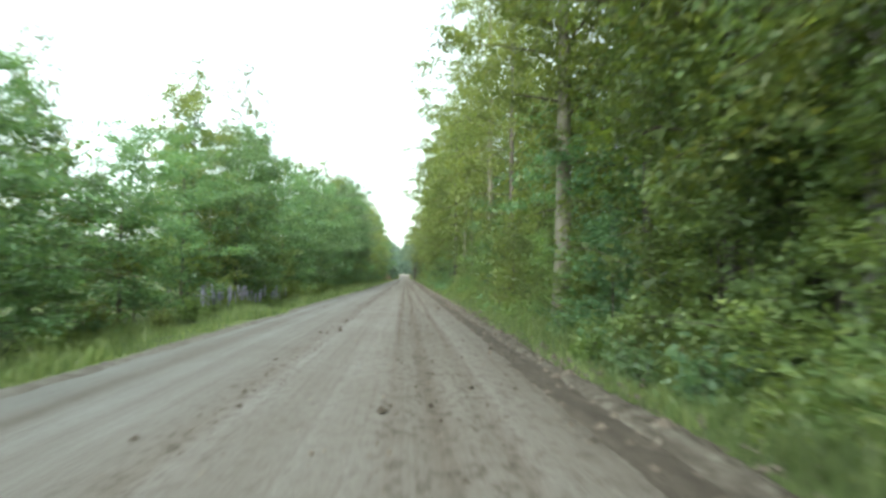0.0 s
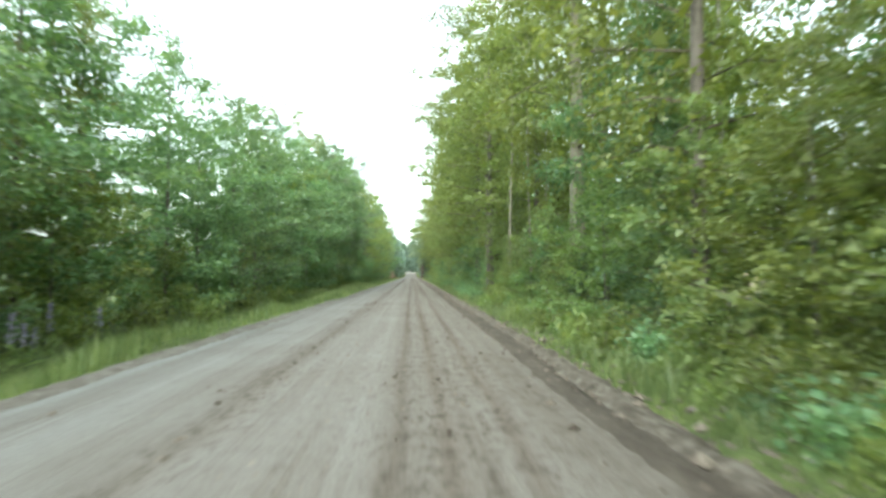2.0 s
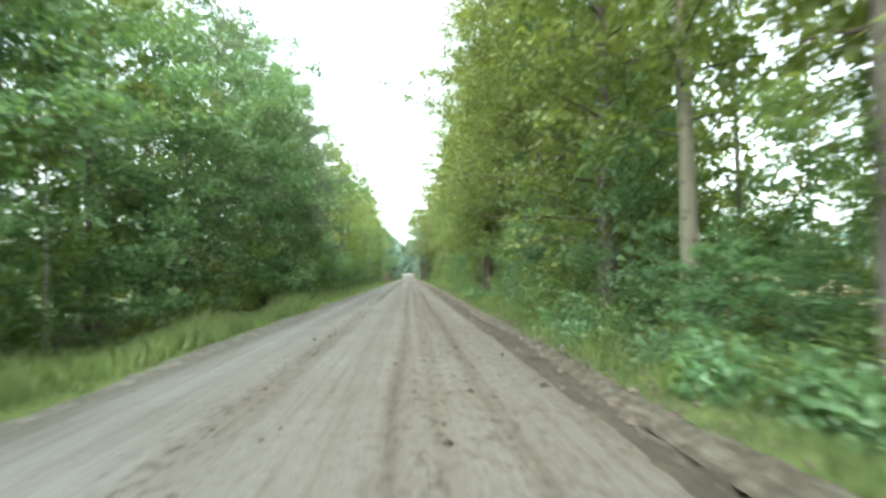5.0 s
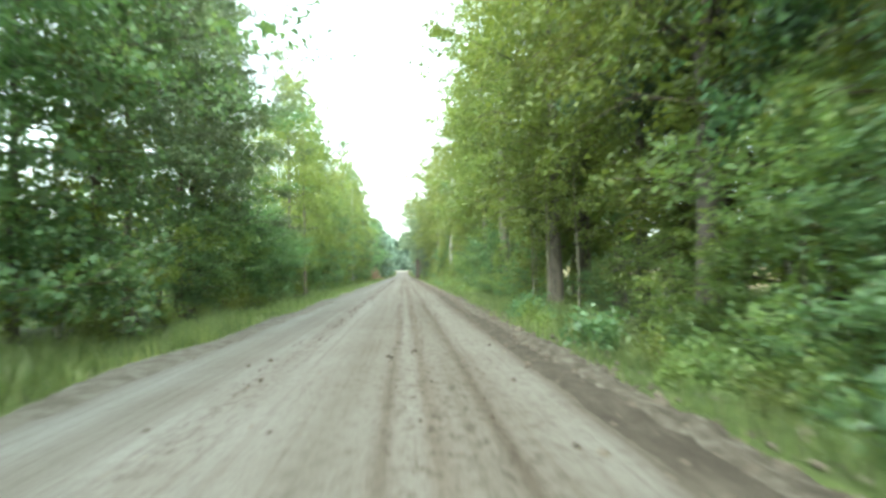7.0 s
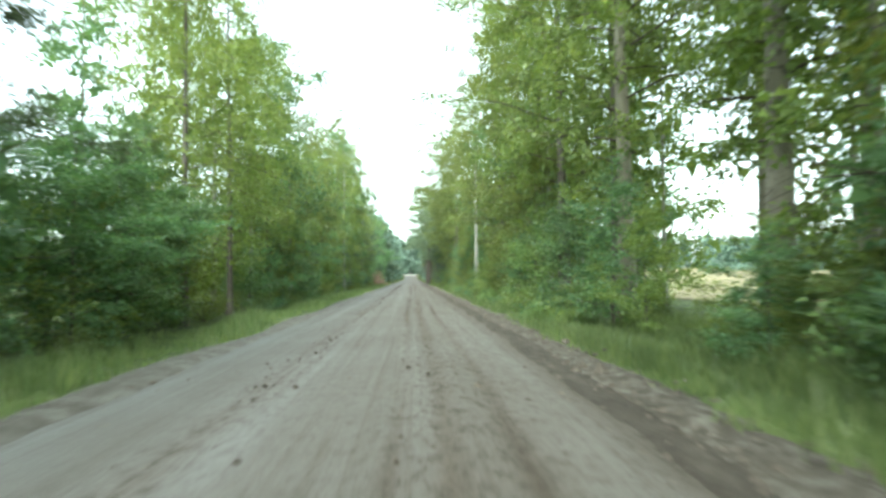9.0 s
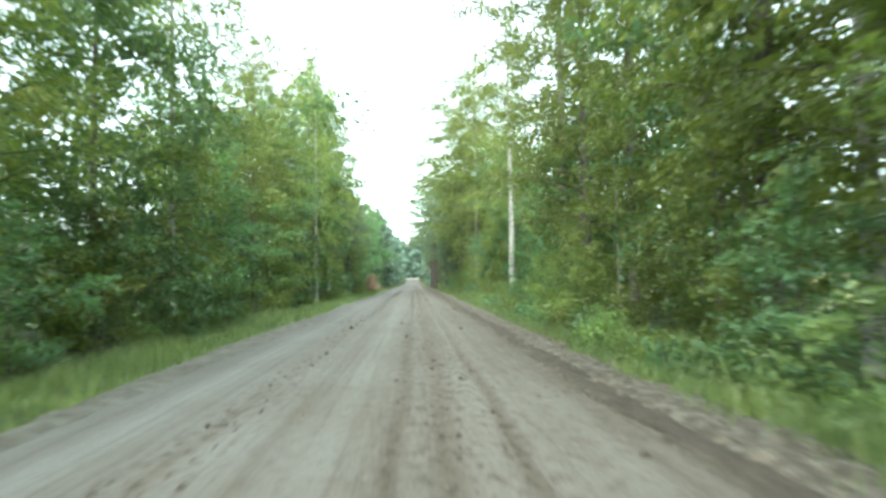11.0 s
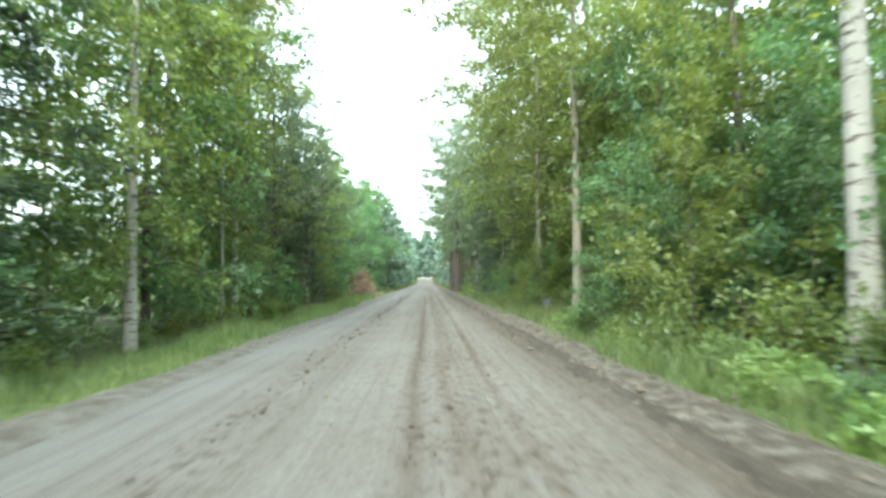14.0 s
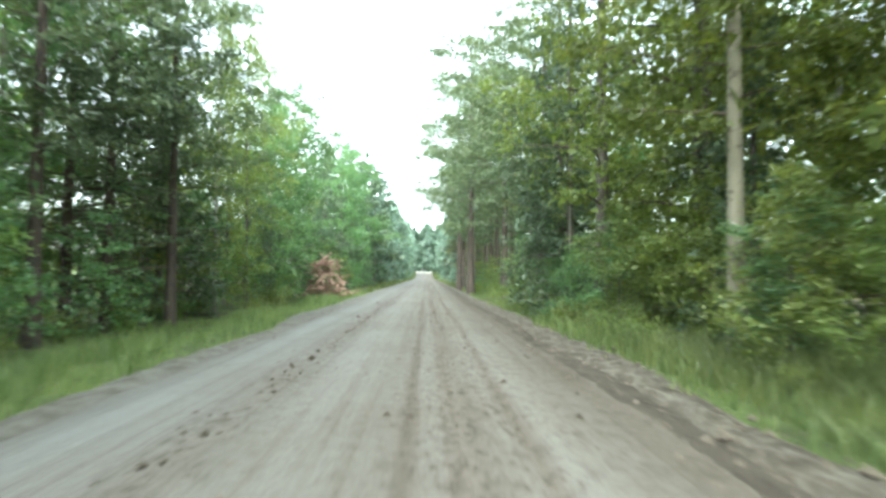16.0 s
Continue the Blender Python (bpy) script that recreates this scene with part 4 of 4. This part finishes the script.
herb = np.random.default_rng(41)
y = 1.0
while y < 150:                               # broad-leaved herbs between the grass and the wood
    if y < 84 or 100 < y < 147:
        herb_at(herb.uniform(2.9, 4.2) + (0.5 if y > 84 else 0.0), y, herb.uniform(0.7, 1.15), int(herb.integers(3)), herb.uniform(0, 360))
    y += herb.uniform(0.3, 0.6) if y < 84 else herb.uniform(0.5, 1.1)


def grass(name, count, xfun, y0, y1, tall, seed, label, width=0.011, mat=GRASS_GREEN, per=9):
    r = np.random.default_rng(seed)
    tufts = count // per
    ty = r.uniform(y0, y1, tufts)
    tx = xfun(r, ty)
    th = r.uniform(0.55, 1.15, tufts) * (0.75 + 0.35 * np.sin(ty * 0.6 + tx * 2.0))
    x = np.repeat(tx, per) + r.normal(scale=0.09, size=tufts * per)
    y = np.repeat(ty, per) + r.normal(scale=0.09, size=tufts * per)
    h = tall * np.repeat(th, per) * r.uniform(0.6, 1.2, tufts * per)
    n = len(x)
    a = r.uniform(0, 2 * np.pi, n)
    side = np.c_[np.cos(a), np.sin(a), 0 * a] * (width * r.uniform(0.6, 1.4, n))[:, None]
    tip = np.c_[r.normal(size=(n, 2)) * 0.3, 0 * a] * h[:, None]
    b = np.c_[x, y, ground_z(x, y) - 0.02]
    up = np.c_[0 * a, 0 * a, h]
    mid = b + 0.58 * up + 0.28 * tip
    v = np.stack([b - side, b + side, mid + side * 0.75, mid - side * 0.75, b + up + tip], 1).reshape(-1, 3)
    f = (5 * np.arange(n)[:, None, None] + np.array([(0, 1, 2), (0, 2, 3), (3, 2, 4)])[None]).reshape(-1, 3)
    return tagged(new(name, mesh_of(name, v, f, mat)), label, "grass", kind="stuff")


grass("tall_grass", 105000, lambda r, y: right_edge(y) + 0.55 + (2.4 + 1.6 * ((y > 84) & (y < 99) | (y > 146) & (y < 158))) * r.random(len(y)) ** 0.8, -3, 190, 0.44, 1, "tall green grass on the verge by the road", 0.0075)
grass("tall_grass", 84000, lambda r, y: left_edge(y) - 0.3 - 2.8 * r.random(len(y)) ** 0.8, -3, 190, 0.42, 2, "bright green grass on the verge by the road", 0.008)
grass("tall_grass", 7000, lambda r, y: np.where(r.random(len(y)) < 0.5, right_edge(y) + 0.5 + 2.4 * r.random(len(y)), left_edge(y) - 0.3 - 2.4 * r.random(len(y))), 190, 380, 0.6, 3,
      "distant grass strips along the road", 0.05)


grass("tall_grass", 16500, lambda r, y: right_edge(y) + 1.3 + 2.6 * r.random(len(y)), 143, 163, 0.66, 11, "high yellow-green grass on the wide verge", 0.0075)
grass("tall_grass", 13500, lambda r, y: right_edge(y) + 1.4 + 2.8 * r.random(len(y)), 83, 99, 0.55, 12, "high yellow-green grass on the wide verge", 0.0075)
grass("tall_grass", 18000, lambda r, y: left_edge(y) - 0.6 - 2.0 * r.random(len(y)), 52, 80, 0.6, 13, "high green grass under the trees", 0.0075)
grass("grass_stalks", 1800, lambda r, y: np.where(r.random(len(y)) < 0.55, left_edge(y) - 0.6 - 1.9 * r.random(len(y)), right_edge(y) + 1.0 + 2.0 * r.random(len(y))), 0, 170, 0.8, 14,
      "pale dry flowering grass stalks standing above the green", 0.003, STRAW, 1)


def stones(name, count, xfun, y0, y1, size, seed, label, mat=STONE):
    r = np.random.default_rng(seed)
    y = r.uniform(y0, y1, count)
    x = xfun(r, y)
    base = np.array([(1, 0, 0), (0, 1, 0), (-1, 0, 0), (0, -1, 0), (0, 0, 0.8), (0, 0, -0.6)], float)
    tri = np.array([(0, 1, 4), (1, 2, 4), (2, 3, 4), (3, 0, 4), (1, 0, 5), (2, 1, 5), (3, 2, 5), (0, 3, 5)])
    s = size * r.lognormal(0, 0.45, count)
    v = base[None] * s[:, None, None] * r.uniform(0.6, 1.3, (count, 6, 1))
    z = np.interp(x, [-4.2, -1.0, 2.1, 3.2], [-0.06, 0.0, -0.05, -0.03])
    v += np.stack([x, y, z + 0.2 * s], -1)[:, None]
    f = (np.arange(count)[:, None, None] * 6 + tri[None]).reshape(-1, 3)
    return tagged(new(name, mesh_of(name, v.reshape(-1, 3), f, mat)), label, "stones", kind="stuff")


stones("gravel", 6000, lambda r, y: left_edge(y) + (right_edge(y) - left_edge(y)) * r.random(len(y)), -2, 165, 0.011, 4, "loose gravel scattered on the road")
stones("gravel", 3500, lambda r, y: right_edge(y) + r.normal(0.25, 0.28, len(y)), -2, 165, 0.024, 5, "coarse stones along the graded road edge")
stones("turf_clods", 2600, lambda r, y: right_edge(y) + r.normal(0.6, 0.2, len(y)), 0, 165, 0.027, 9, "pale dry turf and stones thrown up along the road edge")
stones("clods", 2600, lambda r, y: np.clip(r.choice([-1.65, -1.65, -0.05, 0.35, 0.7, 1.3], len(y)) + r.normal(0, 0.2, len(y)), -3.1, 1.6), -2, 175, 0.018, 6, "dark clods of earth lying on the gravel", CLOD)


def lupin(x, y, h, seed):
    r = np.random.default_rng(seed)
    root = tagged(new("lupin"), "lupin with a blue-violet flower spike on the verge", "flower", "lupins on the verge")
    root.location = (x, y, float(ground_z(x, y)))
    part("stem", mesh_of("stem", *tube([(0, 0, -0.03), (0.01, 0, h * 0.5), (0.02, 0.01, h)], [0.008, 0.007, 0.004], 5), GRASS_GREEN, True), root)
    n = 60
    z = r.uniform(0.55, 1.0, n) * h
    a = r.uniform(0, 6.28, n)
    w = 0.045 * (1.25 - z / h)
    part("flower_spike", mesh_of("flower_spike", *leaf_cards(r, np.c_[np.cos(a) * w, np.sin(a) * w, z], 0.045, 0.035), LUPIN_BLUE), root)
    m = 24
    a = r.uniform(0, 6.28, m)
    part("leaves", mesh_of("leaves", *leaf_cards(r, np.c_[np.cos(a) * 0.12, np.sin(a) * 0.12, r.uniform(0.1, 0.5, m) * h], 0.14, 0.04), LEAF_SHRUB), root)
    return root


first = lupin(-6.0, 20.0, 0.95, 1)
for i in range(70):
    lx, ly = -rng.uniform(5.7, 7.0), rng.choice([rng.normal(21, 1.5), rng.normal(26, 2.0)])
    copy_thing(first, pose(lx, ly, float(ground_z(lx, ly)), 0, 0, rng.uniform(0, 360)) @ Matrix.Scale(rng.uniform(0.75, 1.15), 4))


for i in range(5):                           # a clump of lupins on the other verge
    lx, ly = rng.uniform(4.35, 4.75), rng.uniform(152.1, 152.8)
    copy_thing(first, pose(lx, ly, float(ground_z(lx, ly)), 0, 0, rng.uniform(0, 360)) @ Matrix.Scale(rng.uniform(0.6, 0.75), 4))


def fallen_stem(a, b, girth, seed):
    """A dead birch stem that lies against a standing tree, with stubs of limbs."""
    r = np.random.default_rng(seed)
    a, b = np.array(a), np.array(b)
    root = tagged(new("fallen_birch"), "dead pale birch stem leaning against a standing tree", "fallen tree")
    s = np.linspace(0, 1, 6)[:, None]
    p = a + (b - a) * s + np.c_[np.zeros((6, 2)), 0.10 * np.sin(s * np.pi)]
    part("trunk", mesh_of("trunk", *tube(p, np.linspace(girth, 0.4 * girth, 6), 8), BARK_BIRCH, True), root)
    for k in (2, 3, 4):
        d = r.normal(size=3) * 0.25
        part("branch", mesh_of("branch", *tube([p[k], p[k] + d, p[k] + 1.7 * d + [0, 0, 0.08]], [0.02, 0.013, 0.005], 5), BARK_TWIG, True), root)
    return root


fallen_stem((7.0, 155.2, -0.05), (5.0, 156.9, 2.1), 0.06, 3)


def brush_pile(x, y):
    """A heap of cut branches, thrown crosswise, with some long ones sticking out."""
    r = np.random.default_rng(77)
    root = tagged(new("brush_pile"), "heap of cut reddish-brown branches at the wood's edge", "brush pile")
    root.location = (x, y, float(ground_z(x, y)))
    for i in range(150):
        c = np.array([r.normal(0, 0.5), r.normal(0, 0.6), r.uniform(0.1, 2.2)])
        c[:2] *= 1.25 - 0.4 * c[2]
        d = r.normal(size=3)
        d[2] *= 0.4
        d *= (r.uniform(0.35, 0.75) if i % 9 else 1.25) / np.linalg.norm(d)
        p = np.array([c - d, c + r.normal(scale=0.07, size=3), c + d])
        p[:, 2] = np.maximum(p[:, 2], 0.03)
        g = r.uniform(0.02, 0.05)
        part("branch", mesh_of("branch", *tube(p, [g, 0.8 * g, 0.35 * g], 6), CUT_WOOD, True), root)
    return root


brush_pile(-5.6, 180.6)
